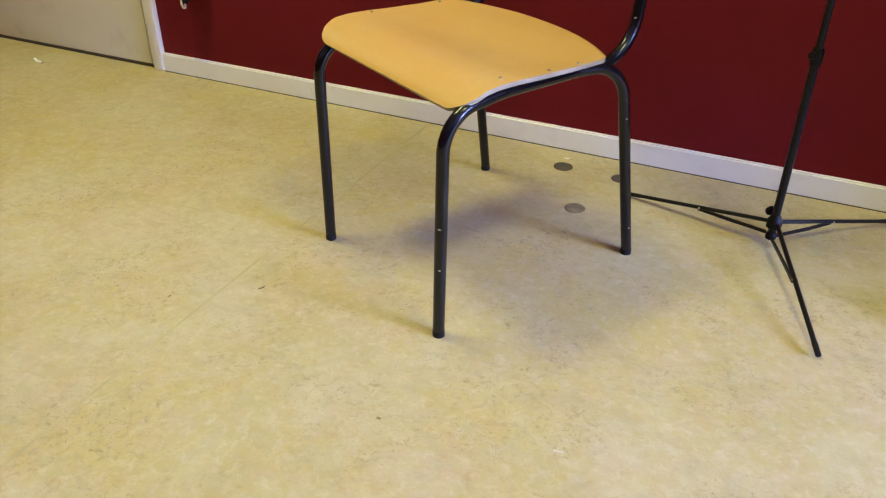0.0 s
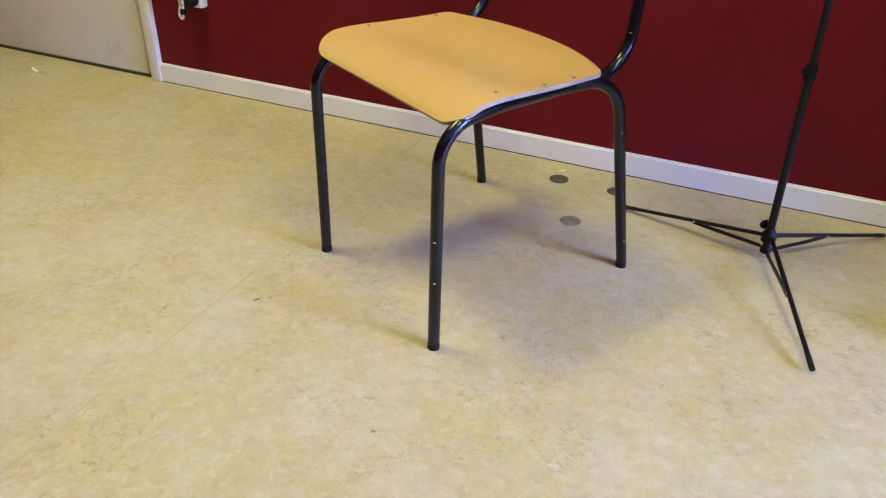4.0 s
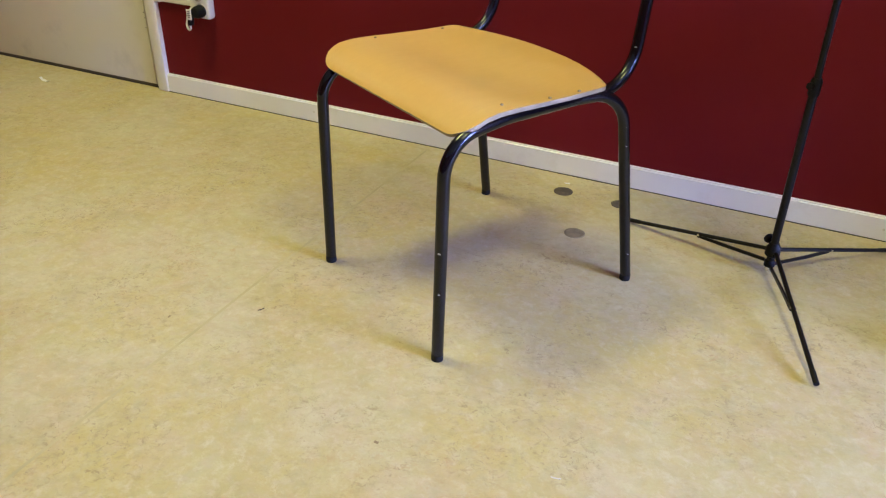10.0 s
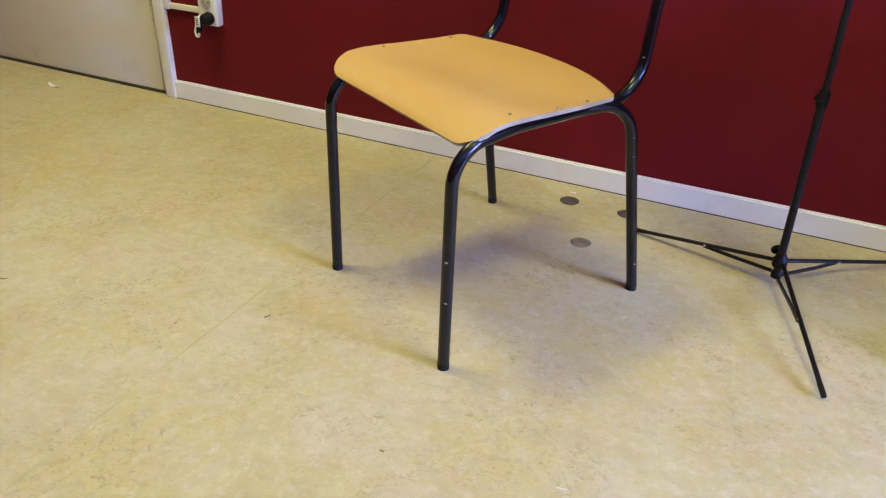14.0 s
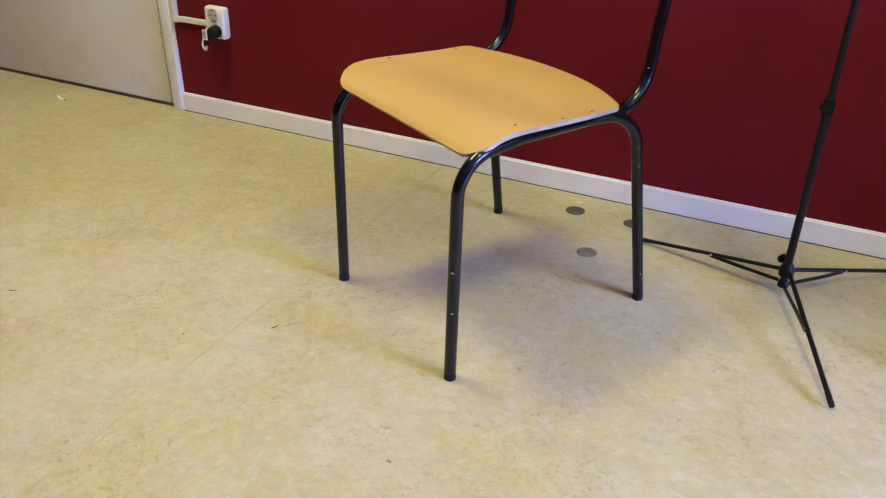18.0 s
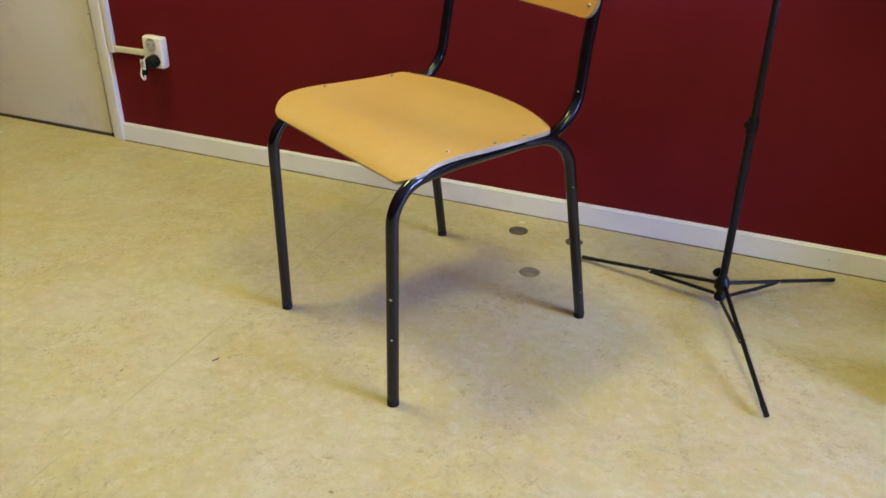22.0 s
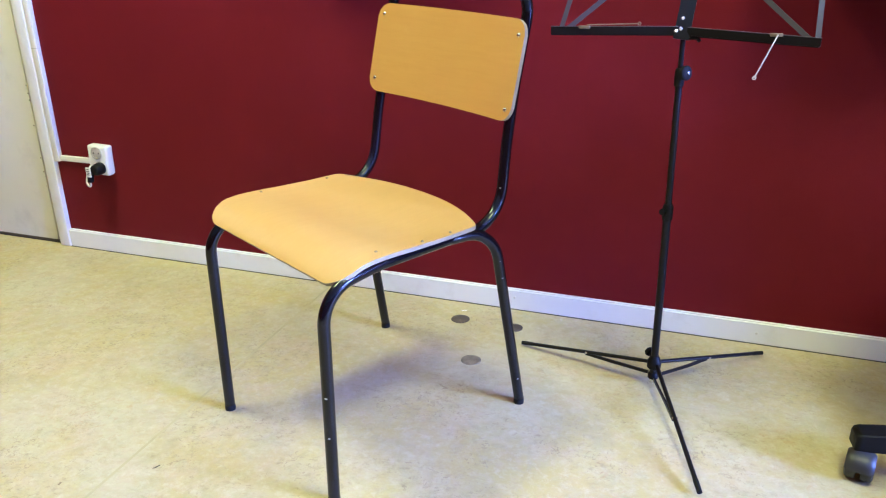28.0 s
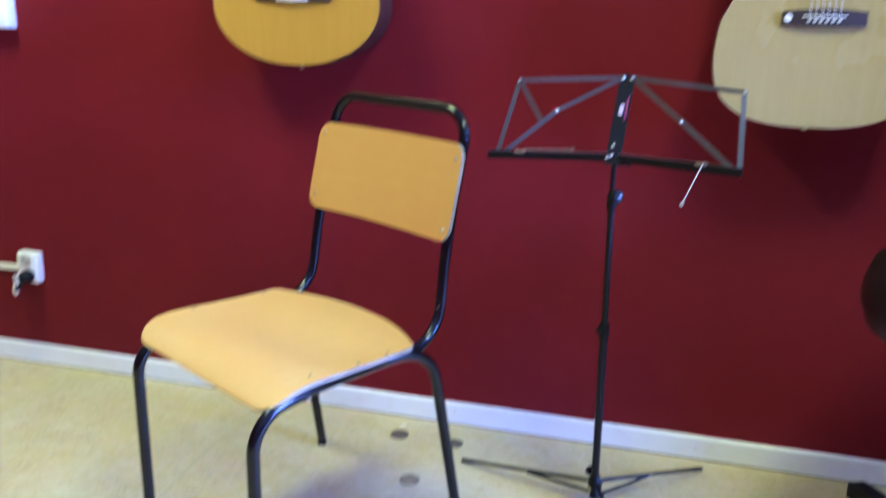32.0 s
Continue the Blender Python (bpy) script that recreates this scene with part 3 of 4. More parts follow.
back = part("backrest", sheet(24, 16, back_place, 0.0092, (0, 1, -0.25)), [BACK_PLY, PLY_EDGE], chair, "curved beech plywood backrest with four screws", 50)
ARCH = 0.899
for s, foot_f, foot_b in ((1, (0.2135, 0.4936), (0.2300, -0.0060)), (-1, (-0.2020, 0.4780), (-0.2630, -0.0230))):
    rail = 0.206
    lead = (0.4885, 0.4355, 0.4490) if s > 0 else (0.4780, 0.4310, 0.4390)
    top = c(rail * s + 0.008, lead[0], lead[1])
    foot = Vector((foot_f[0], -foot_f[1], 0.012))
    line = fillet([foot, top, c(rail * s + 0.004, 0.36, lead[2]), c(0.202 * s, 0.19, 0.4440)], [0.075, 0.3], 10)
    cut = 9
    part("leg", sweep(line[: cut + 1], R, seg=18), LACQUER, chair)
    part("seat_rail", sweep(line[cut:], R, seg=18), LACQUER, chair)
    part("foot_cap", sweep([foot + Vector((0, 0, -0.012)), foot + Vector((0, 0, 0.001))], R * 1.02, seg=18), RUBBER, chair)
    knee, low = c(0.219 if s > 0 else -0.213, 0.076 if s > 0 else 0.078, 0.4440), Vector((foot_b[0], -foot_b[1], 0.012))
    part("leg", sweep(fillet([low, knee, c(0.2023 * s, 0.180, 0.4434)], [0.085], 12), R - 0.0001, seg=18), LACQUER, chair)
    part("foot_cap", sweep([low + Vector((0, 0, -0.012)), low + Vector((0, 0, 0.001))], R * 1.02, seg=18), RUBBER, chair)
    for l, f in ((0.197, 0.358), (0.211, 0.260), (0.211, 0.188)) if s > 0 else ((-0.226, 0.334), (-0.222, 0.164)):
        n = c(l, f, seat_height(f) - 0.0012)
        screw(chair, Matrix.Translation(n), 0.0032, "seat_screw", DULL)
    for y in (0.069, -0.069):
        n = back_place(0.2012 * s / 0.2175, (y + 0.003 * -s) / 0.0945)
        screw(back, Matrix.Translation(n + Vector((0, -0.0003, 0))) @ pose(0, 0, 0, 76), 0.0047)
right, left = ([c(0.202 * k, 0.19, 0.4440), c(0.203 * k + e, 0.043 - 1.6 * e, 0.4440), c(0.201 * k - (0.0072 if k > 0 else 0.0080), 0.015 - 0.3 * e, 0.60), c(0.200 * k - (0.0105 if k > 0 else 0.0090), -0.009, 0.71), c(0.197 * k, -0.046, ARCH)] for k, e in ((1, 0.0), (-1, -0.0015)))
part("back_frame", sweep(fillet(right + left[::-1], [0.090, 0.5, 0.5, 0.062, 0.062, 0.5, 0.5, 0.090], 12), R, seg=18), LACQUER, chair, "black lacquered back tube bent over the top")
# chipped paint
for x, y, z, turn, h in ((0.2266, -0.5047, 0.2376, 20, 0.0024), (0.2311, -0.5070, 0.1580, 40, 0.0018), (0.2511, -0.0244, 0.0830, 60, 0.0014), (0.2044, -0.0421, 0.5122, 23, 0.0017), (0.2286, -0.0676, 0.3680, 21, 0.0022), (0.2213, -0.4400, 0.4433, 76, 0.0018), (0.2334, -0.0616, 0.3296, 21, 0.0013)):
    h *= 0.75
    part("paint_chip", lathe([(h, -0.0004), (h * 0.9, 0.0004), (h * 0.2, 0.0006)], 7, pose(x, y, z, 90, 0, turn) @ Matrix.Diagonal((2.0, 0.8, 1, 1))), CHIP, chair)

# ---- music stand ----
PX, PY = 0.5135, 2.009
stand = thing("music_stand", pose(PX, PY, 0), "black folding music stand with open wire desk on a tripod", "music stand")


def s_(x, y, z):
    return Vector((x - PX, y - PY, z))


part("lower_tube", sweep([(0.005, 0, 0.03), (-0.001, 0, 0.43)], 0.0085), STAND, stand)
part("middle_tube", sweep([(-0.001, 0, 0.43), (-0.006, 0, 0.715)], 0.0068), STAND, stand)
part("upper_rod", sweep([(-0.006, 0, 0.715), (-0.007, -0.006, 0.80)], 0.0050), STAND, stand)
for x, z, r in ((-0.001, 0.432, 0.0112), (-0.006, 0.716, 0.0100)):
    part("clamp", lathe([(r * 0.8, -0.019), (r, -0.015), (r, 0.012), (r * 0.75, 0.018)], 18, pose(x, 0, z)), BLACK_PLASTIC, stand)
kn = part("knob", lathe([(0.004, 0.0), (0.004, 0.010), (0.0140, 0.011), (0.0145, 0.019), (0.0100, 0.022)], 22, pose(-0.007, -0.004, 0.724, 0, 80, -38)), BLACK_PLASTIC, stand, "ribbed black locking knob")
part("knob_pin", lathe([(0.0035, 0), (0.0035, 0.002)], 10, pose(0.0104, -0.0176, 0.7279, 0, 80, -38)), STEEL, kn)
part("knob", lathe([(0.003, 0.0), (0.003, 0.010), (0.0075, 0.011), (0.0070, 0.018)], 14, pose(-0.003, -0.006, 0.436, 0, -85, 60)), BLACK_PLASTIC, stand)
part("hub", lathe([(0.013, 0.051), (0.0158, 0.054), (0.0158, 0.071), (0.0130, 0.075), (0.0095, 0.083)], 20, pose(0.005, 0, 0)), BLACK_PLASTIC, stand, "black upper tripod collar")
part("hub", lathe([(0.0095, 0.024), (0.0118, 0.026), (0.0118, 0.036), (0.0092, 0.040)], 20, pose(0.005, 0, 0)), BLACK_PLASTIC, stand, "black lower tripod collar")
part("knob", lathe([(0.004, 0.0), (0.004, 0.004), (0.0095, 0.005), (0.0115, 0.009), (0.0105, 0.014), (0.0060, 0.017)], 18, pose(-0.003, 0.008, 0.080, 0, -75, -55)), BLACK_PLASTIC, stand)
part("end_plug", lathe([(0.0075, 0.014), (0.0082, 0.017), (0.0082, 0.031)], 16, pose(0.005, 0, 0)), STEEL, stand)
for tx, ty in ((0.6355, 1.6530), (0.1915, 2.1040), (0.7605, 2.2370)):
    tip = s_(tx, ty, 0.0098)
    out = Vector((tip.x, tip.y, 0)).normalized()
    root = out * 0.014 + Vector((0.008 if ty < 1.8 else 0.005, 0, 0.064))
    leg = part("leg", sweep([root, root.lerp(tip, 0.5), tip], 0.0049, 0.0045, seg=10), STAND, stand)
    d = (tip - root).normalized()
    part("rubber_tip", sweep([tip - d * 0.024, tip + d * 0.004, tip + d * 0.0065], 0.0053, 0.0049, seg=12), RUBBER, leg)
    mid = root.lerp(tip, 0.47)
    low = out * 0.012 + Vector((0.005, 0, 0.036 if tx < 0.3 else 0.028))
    part("brace", sweep([low, low.lerp(mid, 0.6) + Vector((0, 0, -0.0035)), mid + Vector((-0.003, 0, -0.004))], 0.0020, 0.0036, seg=4, up=(0, 0, 1)), STAND, stand)
    part("rivet", lathe([(0.0028, -0.0056), (0.0028, 0.0056)], 10, Matrix.Translation(mid) @ Matrix.Rotation(math.atan2(out.y, out.x), 4, "Z") @ pose(0, 0, 0, 90)), DULL if ty < 1.8 else STEEL, stand)

# desk: spine, two folding ledges, flat bars
ctr, spt = s_(0.5035, 1.985, 0.806), s_(0.5200, 2.028, 0.968)
part("spine", sweep([ctr + Vector((0, 0, -0.014)), spt], 0.0148, 0.0016, seg=4, up=(0, 1, 0)), PLATE, stand, "flat black centre plate with a printed sticker")
d = (spt - ctr).normalized()
nrm = Vector((0, -1, 0.27)).normalized()
for k0, k1, dx, w, mat in ((0.46, 0.74, 0.0095, 0.0013, PINK), (0.52, 0.64, -0.0005, 0.0040, LILAC)):
    part("sticker", sweep([ctr.lerp(spt, k0) + nrm * 0.0022 + Vector((dx, 0, 0)), ctr.lerp(spt, k1) + nrm * 0.0022 + Vector((dx, 0, 0))], w, 0.0004, seg=4, up=(0, 1, 0)), mat, stand)


def rivet(p, r=0.0035):
    part("rivet", lathe([(r, 0), (r, 0.0012), (r * 0.6, 0.0028), (r * 0.2, 0.0032)], 12, Matrix.Translation(p) @ pose(0, 0, 0, 75)), STEEL, stand)


LL, LR = s_(0.2520, 1.972, 0.8045), s_(0.7445, 1.930, 0.8020)
TL, TR = s_(0.3060, 2.012, 0.9515), s_(0.7370, 1.985, 0.9440)
cl_, cr_ = s_(0.4960, 1.990, 0.8090), s_(0.5140, 1.990, 0.8080)
for a, b in ((LL, cl_), (cr_, LR)):
    face = part("ledge", sweep([a + Vector((0, -0.002, -0.001)), b + Vector((0, -0.002, -0.001))], 0.0012, 0.0074, seg=4, up=(0, 0, 1)), STAND, stand, "narrow black folding ledge")
    part("ledge_rim", sweep([a + Vector((0, -0.0022, 0.0068)), b + Vector((0, -0.0022, 0.0068))], 0.0012, 0.0006, seg=4, up=(0, 0, 1)), BAR, face)
    part("ledge_floor", sweep([a + Vector((0, 0.009, -0.0095)), b + Vector((0, 0.009, -0.0095))], 0.0110, 0.0010, seg=4, up=(0, 0, 1)), STAND, face)


def bar(a, b, w=0.0052, mat=None):
    part("bar", sweep([a, b], w, 0.0011, seg=4, up=(0, 1, 0.1)), mat or BAR, stand, "flat grey steel bar")


off = Vector((0, -0.003, 0))
L1, L2 = s_(0.2700, 1.984, 0.806), s_(0.2830, 1.985, 0.806)
R1, R2 = s_(0.7270, 1.942, 0.804), s_(0.7400, 1.941, 0.804)
topL, topR = spt + Vector((-0.009, -0.004, -0.006)), spt + Vector((0.009, -0.004, -0.006))
rl, rr = s_(0.3855, 2.012, 0.8935), s_(0.6280, 1.985, 0.8845)
bar(L1, TL, 0.0045)
bar(L2 + off, rl + off, 0.0048)
bar(rl, topL, 0.0042)
bar(TL + off, s_(0.3570, 1.994, 0.872), 0.0042)
bar(TL, topL + off, 0.0042)
bar(R2, TR, 0.0047)
bar(R1 + off, rr + off, 0.0046)
bar(rr, topR, 0.0042)
bar(TR + off, topR + off, 0.0042)
for p in (TL, TR, rl, rr, topL, topR, ctr + Vector((0.0, 0, 0.026)), ctr + Vector((-0.010, -0.005, 0.003)), ctr + Vector((-0.002, -0.005, 0.007))):
    rivet(p + off + Vector((0, -0.0012, 0)))
part("tilt_bracket", sweep(fillet([s_(0.508, 2.004, 0.806), s_(0.508, 1.998, 0.793), s_(0.533, 1.996, 0.794), s_(0.539, 1.996, 0.788)], [0.006, 0.006]), 0.0036, seg=10), STAND, stand)
# page holders: wire arms on clips
for tone, girth, clip, a, b in ((DULL, 0.0010, s_(0.3190, 1.966, 0.8130), s_(0.3240, 1.966, 0.8165), s_(0.4240, 1.974, 0.8205)), (WIRE, 0.0013, s_(0.6700, 1.928, 0.8130), s_(0.6725, 1.925, 0.8130), s_(0.6420, 1.915, 0.7365))):
    holder = part("page_holder", sweep([a, b], girth, seg=8), tone, stand, "thin wire page holder")
    part("end_loop", sweep([b + Vector((0.0028 * math.cos(k * 0.7), 0, 0.0028 * math.sin(k * 0.7))) for k in range(10)], girth, seg=6), tone, holder)
    part("clip", box(-0.011, 0.011, -0.002, 0.006, -0.004, 0.0015, 0.001), DULL, holder).matrix_local = Matrix.Translation(clip)

# ---- guitars on the wall ----
def guitar(name, m, label, width, length, bridge, bridge_w, top_mat, edge_mat, depth, waist, flat):
    """A steel- or nylon-strung guitar that hangs with its back to the wall. Its origin is the middle of the body's lower edge, on the face."""
    g = thing(name, m, label, "guitar", "guitars on the wall")
    hw = width / 2

    def half(z):
        k = z / length
        lower = (1 - abs(1 - min(1, k / 0.30)) ** flat) ** (1 / flat) if k < 0.30 else 1.0
        upper = (1 - max(0.0, (k - 0.80) / 0.20) ** 2.3) ** (1 / 2.3)
        dip = 1 - waist * math.exp(-(((k - 0.60) / 0.17) ** 2)) - 0.26 * min(1, max(0, (k - 0.42) / 0.30)) * (1 - 0.35 * math.exp(-(((k - 0.60) / 0.17) ** 2)))
        return max(0.0, hw * lower * upper * dip)

    zs = [length * (1 - math.cos(math.pi * j / 56)) / 2 for j in range(57)]
    outline = [(half(z), z) for z in zs] + [(-half(z), z) for z in reversed(zs[1:-1])]

    def plate(y0, y1, grow=0.0):
        bm = bmesh.new()
        cz = length * 0.45
        rows = []
        for y in (y0, y1):
            rows.append([bm.verts.new((x * (1 + grow / hw), y, cz + (z - cz) * (1 + grow / cz))) for x, z in outline])
        n = len(outline)
        for j in range(n):
            bm.faces.new((rows[0][j], rows[0][(j + 1) % n], rows[1][(j + 1) % n], rows[1][j]))
        bm.faces.new(rows[0])
        bm.faces.new(rows[1])
        return bm

    part("soundboard", plate(-0.0006, 0.004), top_mat, g, "", 30)
    part("body", plate(0.0042, depth, -0.0022), MAHOGANY, g, "dark mahogany sides and back", 30)
    part("binding", plate(-0.0003, 0.0046, 0.0016), edge_mat, g, "thin edge binding", 30)
    bz = bridge
    if bridge_w < 0.17:
        bmb = sheet(16, 6, lambda u, v: (u * bridge_w / 2, -0.0095 + 0.004 * abs(u) ** 3, bz + v * (0.0135 + 0.004 * (1 - abs(u) ** 1.5)) - 0.002 * abs(u)), 0.010, (0, 1, 0))
        br = part("bridge", bmb, [ROSEWOOD, ROSEWOOD], g, "dark rosewood bridge")
        # small pale disc at the left end of the bridge
        part("pale_disc", lathe([(0.0075, 0.0), (0.0072, 0.0012), (0.004, 0.0018)], 16, pose(-0.066, -0.0072, bz - 0.001, 90)), BONE, br, "pale round disc at the bridge's end")
        part("saddle", box(-0.040, 0.040, -0.0125, -0.0085, bz + 0.001, bz + 0.004, 0.0006), BONE, br)
        for k in range(6):
            part("bridge_pin", lathe([(0.0033, 0), (0.0033, 0.003), (0.0015, 0.0045)], 10, pose(-0.0275 + k * 0.011, -0.0095, bz - 0.006, 90)), BONE, br)
    else:
        br = part("bridge", box(-bridge_w / 2, bridge_w / 2, -0.0075, 0.0, bz - 0.012, bz + 0.012, 0.003), ROSEWOOD, g, "dark tie bridge")
        part("tie_block", box(-0.041, 0.041, -0.0115, -0.007, bz - 0.011, bz + 0.001, 0.001), BONE, br)
        part("saddle", box(-0.040, 0.040, -0.0125, -0.007, bz + 0.006, bz + 0.009, 0.0006), BONE, br)
    hole_z = length * 0.66
    part("rosette", lathe([(0.058, 0.0), (0.058, 0.0012), (0.050, 0.0012), (0.050, 0.0)], 40, pose(0, -0.0002, hole_z, 90)), ROSEWOOD, g)
    part("soundhole", lathe([(0.0495, 0.0), (0.0495, 0.0010)], 40, pose(0, -0.0002, hole_z, 90)), DARK, g)
    end = bz + 0.645
    part("fretboard", box(-0.026, 0.026, -0.0085, -0.0012, hole_z + 0.055, end, 0.001), ROSEWOOD, g)
    part("neck", sweep([(0, 0.010, length - 0.01), (0, 0.008, end)], 0.026, 0.0105, seg=16, up=(0, 1, 0)), MAHOGANY, g)
    head = part("headstock", box(-0.036, 0.036, 0.0, 0.016, end, end + 0.17, 0.004), MAHOGANY, g)
    for k in range(3):
        for sgn in (-1, 1):
            part("tuner", sweep([(sgn * 0.034, 0.008, end + 0.035 + 0.042 * k), (sgn * 0.052, 0.008, end + 0.035 + 0.042 * k)], 0.006, 0.004, seg=10), STEEL, head)
    for k in range(6):
        x = -0.0275 + 0.011 * k
        part("string", sweep([(x, -0.013, bz + 0.004), (x * 0.68, -0.0098, end)], 0.0005, seg=6), WIRE, g)
    part("strap_pin", lathe([(0.0035, 0.0), (0.0030, 0.006), (0.0058, 0.0085), (0.0050, 0.011)], 14, pose(0, depth * 0.35, 0.0008, 180)), BRASS, g, "brass strap pin")
    z = m.translation.z + end
    h = thing("guitar_hanger", pose(m.translation.x, WALL, z), "black padded guitar hanger screwed to the wall", "hanger", "guitar hangers")
    part("plate", box(-0.03, 0.03, -0.012, 0.001, -0.055, 0.055, 0.004), ROSEWOOD, h)
    y = m.translation.y - WALL
    for sgn in (-1, 1):
        part("fork", sweep(fillet([(0, -0.01, -0.012), (sgn * 0.041, -0.045, -0.012), (sgn * 0.041, y - 0.012, -0.012)], [0.02]), 0.0065, seg=12), RUBBER, h)
    return g


guitar("guitar", pose(-0.2835, 2.198, 0.962), "honey-coloured classical guitar hanging on the red wall", 0.437, 0.500, 0.160, 0.196, HONEY_TOP, AMBER, 0.102, 0.16, 2.15)
guitar("guitar", pose(0.882, 2.138, 0.8705), "pale spruce acoustic guitar hanging on the red wall", 0.395, 0.498, 0.2135, 0.155, PALE_TOP, IVORY, 0.120, 0.13, 2.75)

# ---- office chair beside the stand ----
OX, OY = 1.212, 1.858


def hood_place(u, v):
    """A rounded cover over the twin wheels of a caster."""
    a, rad = radians(96 + 94 * v), 0.0325 - 0.0075 * u ** 4
    return Vector((0.020 + rad * math.cos(a), 0.0255 * u, 0.0290 + rad * math.sin(a)))


def hood_in(u, v):
    a = radians(96 + 94 * v)
    return (-math.cos(a), 0, -math.sin(a))


office = thing("office_chair", pose(OX, OY, 0), "black office swivel chair on a five-star caster base", "office chair")
part("hub", lathe([(0.034, 0.062), (0.042, 0.066), (0.042, 0.115), (0.030, 0.125)], 24), BLACK_PLASTIC, office)
part("gas_column", lathe([(0.026, 0.12), (0.026, 0.27), (0.016, 0.272), (0.016, 0.55)], 20), BLACK_PLASTIC, office)
for k in range(5):
    a = radians(187.5 - 72 * k)
    d = Vector((math.cos(a), math.sin(a), 0))
    n = Vector((-d.y, d.x, 0))
    bm = bmesh.new()
    rings = []
    for t_, w, z0, z1 in ((0.03, 0.026, 0.066, 0.118), (0.16, 0.024, 0.064, 0.108), (0.296, 0.0210, 0.060, 0.0965), (0.304, 0.0195, 0.060, 0.0945), (0.308, 0.0165, 0.062, 0.090)):
        rings.append([bm.verts.new(d * t_ + n * sx * w + Vector((0, 0, z))) for sx, z in ((-1, z0), (1, z0), (1, z1 - 0.0025), (0.88, z1), (-0.88, z1), (-1, z1 - 0.0025))])
    for p, q in zip(rings, rings[1:]):
        for j in range(6):
            bm.faces.new((p[j], p[(j + 1) % 6], q[(j + 1) % 6], q[j]))
    bm.faces.new(rings[0])
    bm.faces.new(rings[-1])
    part("base_leg", bm, BLACK_PLASTIC, office)
    turn = Matrix.Translation(d * 0.284) @ Matrix.Rotation(radians(-104) + 0.9 * k, 4, "Z")
    caster = part("caster", lathe([(0.006, 0.034), (0.006, 0.066)], 12), STEEL, office)
    caster.matrix_local = turn
    for sgn in (-1, 1):
        wheel = part("wheel", lathe([(0.004, 0.0), (0.0265, 0.0005), (0.0290, 0.004), (0.0290, 0.014), (0.0270, 0.0190), (0.020, 0.0215), (0.010, 0.022)], 28, pose(0.020, 0.0040 * sgn, 0.0290, -90 * sgn)), GREY_PLASTIC, caster)
    part("hood", sheet(10, 20, hood_place, 0.0018, hood_in), [GREY_PLASTIC, BLACK_PLASTIC], caster, "rounded grey wheel cover", 60)


def cushion(hx, hy, hz, p=3.2):
    def place(u, v):
        k = max(abs(u), abs(v))
        return (hx * u * (1 - 0.10 * v * v), hy * v * (1 - 0.10 * u * u), hz * (1 - k ** p * 0.6))
    return sheet(18, 18, place, hz * 1.1, (0, 0, -1))


seat_o = part("seat", lathe([(0.15, 0.520), (0.205, 0.527), (0.236, 0.552), (0.249, 0.592), (0.248, 0.622), (0.236, 0.662), (0.206, 0.690), (0.15, 0.703), (0.02, 0.698)], 48), LEATHER, office, "black padded seat", 60)
part("seat_plate", lathe([(0.03, 0.505), (0.10, 0.513), (0.14, 0.524)], 20), BLACK_PLASTIC, office)
part("back_bar", sweep(fillet([(0.06, -0.0, 0.545), (0.16, -0.25, 0.56), (0.17, -0.275, 0.85)], [0.08]), 0.022, 0.008, seg=12), BLACK_PLASTIC, office)
part("backrest", moved(cushion(0.21, 0.25, 0.035), pose(0.155, -0.235, 0.98, -90, 0, 30)), [LEATHER, LEATHER], office, "black padded back", 60)

# ---- small things on the floor ----
seam = part("floor_seam", sweep([(-0.470, ROOM_S + 0.01, -0.0005), (-0.463, 1.10, -0.0005), (-0.452, 2.29, -0.0005)], 0.0030, 0.0008, seg=4, up=(0, 0, 1)), SEAM)
tagged(seam, "faint welded seam between two sheets of linoleum", "seam", kind="structure")


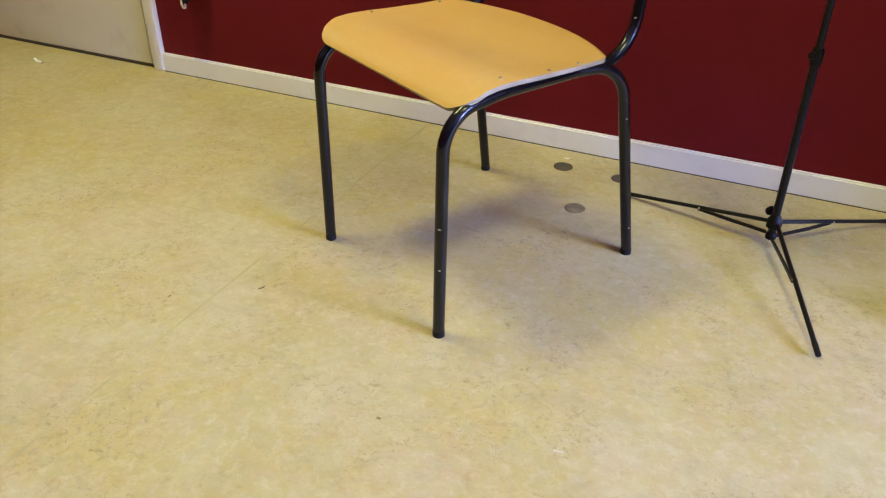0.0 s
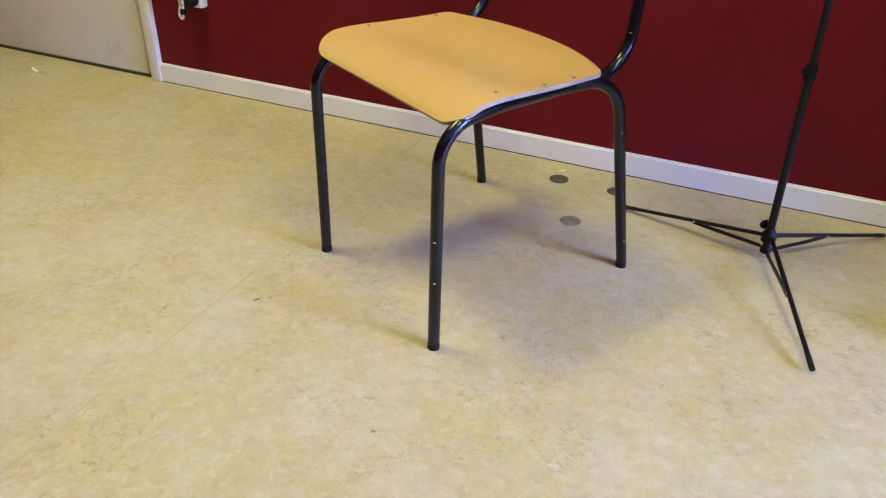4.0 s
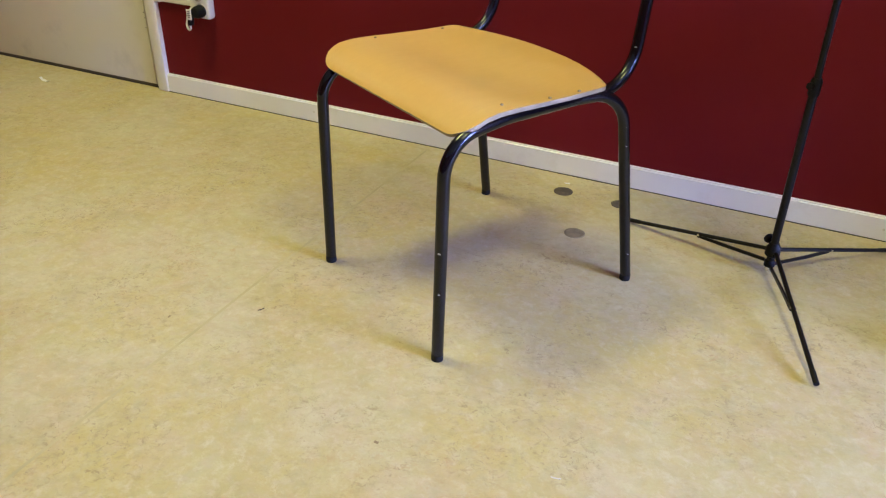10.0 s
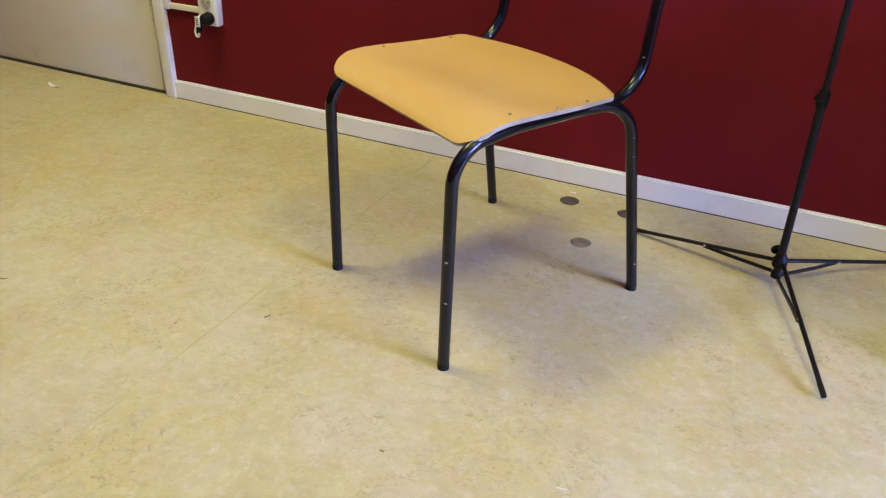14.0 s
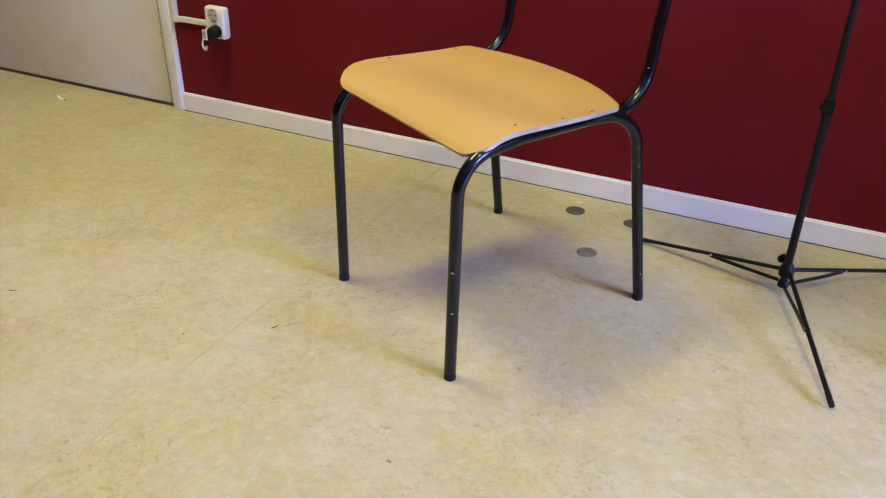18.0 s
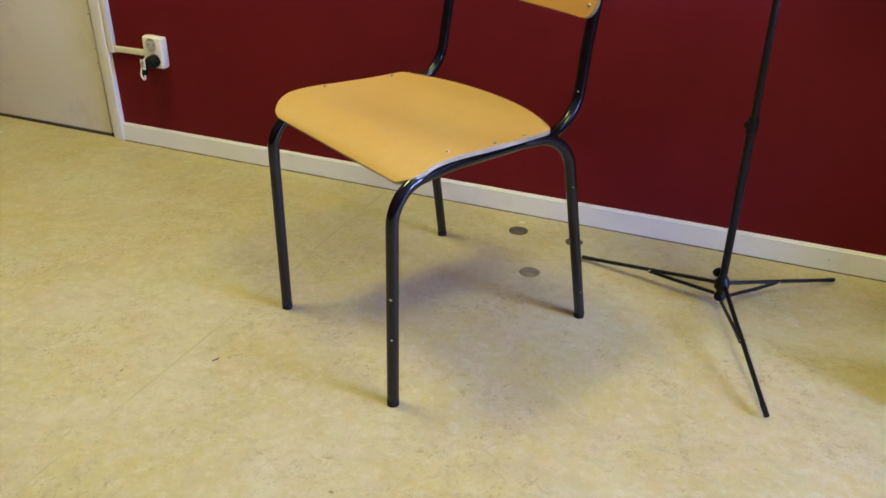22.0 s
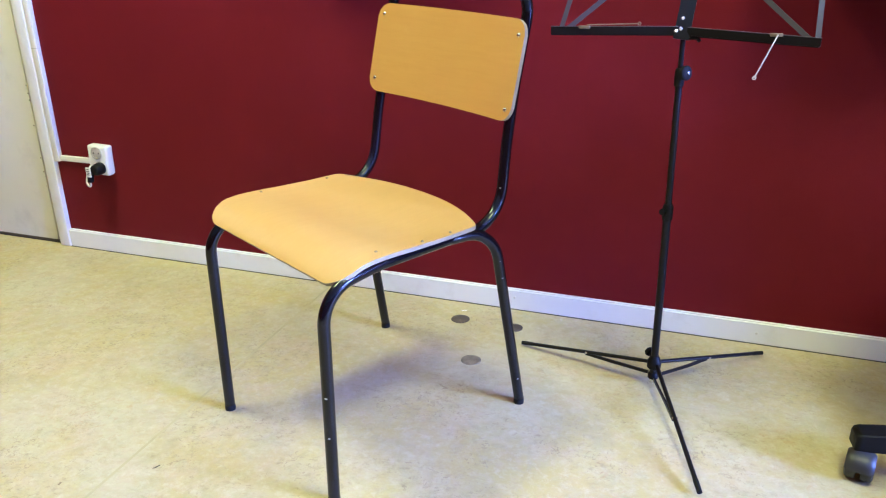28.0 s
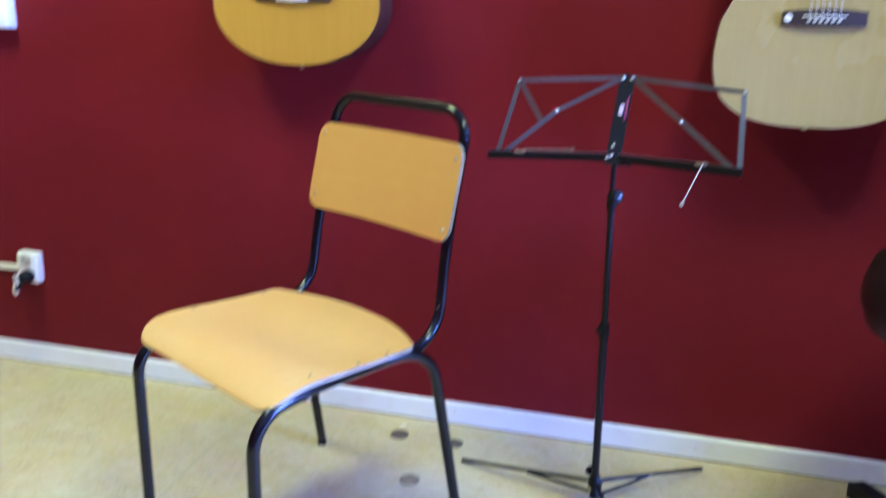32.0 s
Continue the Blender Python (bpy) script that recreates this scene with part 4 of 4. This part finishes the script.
def cap(x, y, mat, label, r=0.0255):
    ob = part("floor_cap", lathe([(r, 0.0), (r, 0.0006), (r * 0.94, 0.0013), (r * 0.80, 0.0012), (r * 0.2, 0.0011)], 28), mat)
    ob.location = (x, y, 0.0)
    return tagged(ob, label, "floor cap", "round caps in the floor")


cap(-0.0115, 2.197, STAINDISC, "dark brown round cap set in the linoleum")
cap(0.1420, 2.194, STAINDISC, "dark brown round cap set in the linoleum beside a chair leg", 0.023)
cap(0.0820, 1.993, WORNDISC, "worn yellowish round cap set in the linoleum", 0.025)


def scrap(name, x, y, lx, ly, turn, mat, label, curl=0.002, seed=1):
    rnd = random.Random(seed)
    jag = [rnd.uniform(0.75, 1.0) for _ in range(40)]
    bm = sheet(8, 3, lambda u, v: (u * lx * jag[int((v + 1) * 6)], v * ly * jag[20 + int((u + 1) * 6)], 0.0012 + curl * (u * u + 0.4 * math.sin(3 * u + 2 * v) ** 2)), 0.0006, (0, 0, -1))
    low = min(v.co.z for v in bm.verts)
    for v in bm.verts:
        v.co.z -= low
    ob = part(name, bm, [mat, mat])
    ob.matrix_world = pose(x, y, 0.0, 0, 0, turn)
    return tagged(ob, label, "scrap", "litter on the floor")


scrap("paper_scrap", -1.900, 2.178, 0.034, 0.0065, -14, PAPER, "small torn white paper scrap on the floor", 0.006, 3)
scrap("paper_scrap", 0.284, 1.233, 0.0085, 0.0013, 12, SHRED, "thin white paper shred on the floor", 0.001, 5)
scrap("paper_scrap", -0.017, 2.249, 0.009, 0.003, 10, PAPER, "tiny white paper scrap near the skirting", 0.001, 7)
scrap("wood_splinter", -0.392, 1.394, 0.008, 0.0016, 62, SPLINTER, "small dark splinter on the linoleum", 0.001, 9)
scrap("wood_splinter", -0.971, 1.245, 0.009, 0.0016, 30, SPLINTER, "small dark splinter on the linoleum", 0.001, 11)
scrap("wood_splinter", -0.002, 1.176, 0.0042, 0.0028, 0, CRUMB, "pale brown crumb on the linoleum", 0.0004, 13)
scrap("wood_splinter", -0.538, 1.292, 0.0018, 0.0042, 10, CRUMB, "small brown crumb on the linoleum", 0.0004, 15)
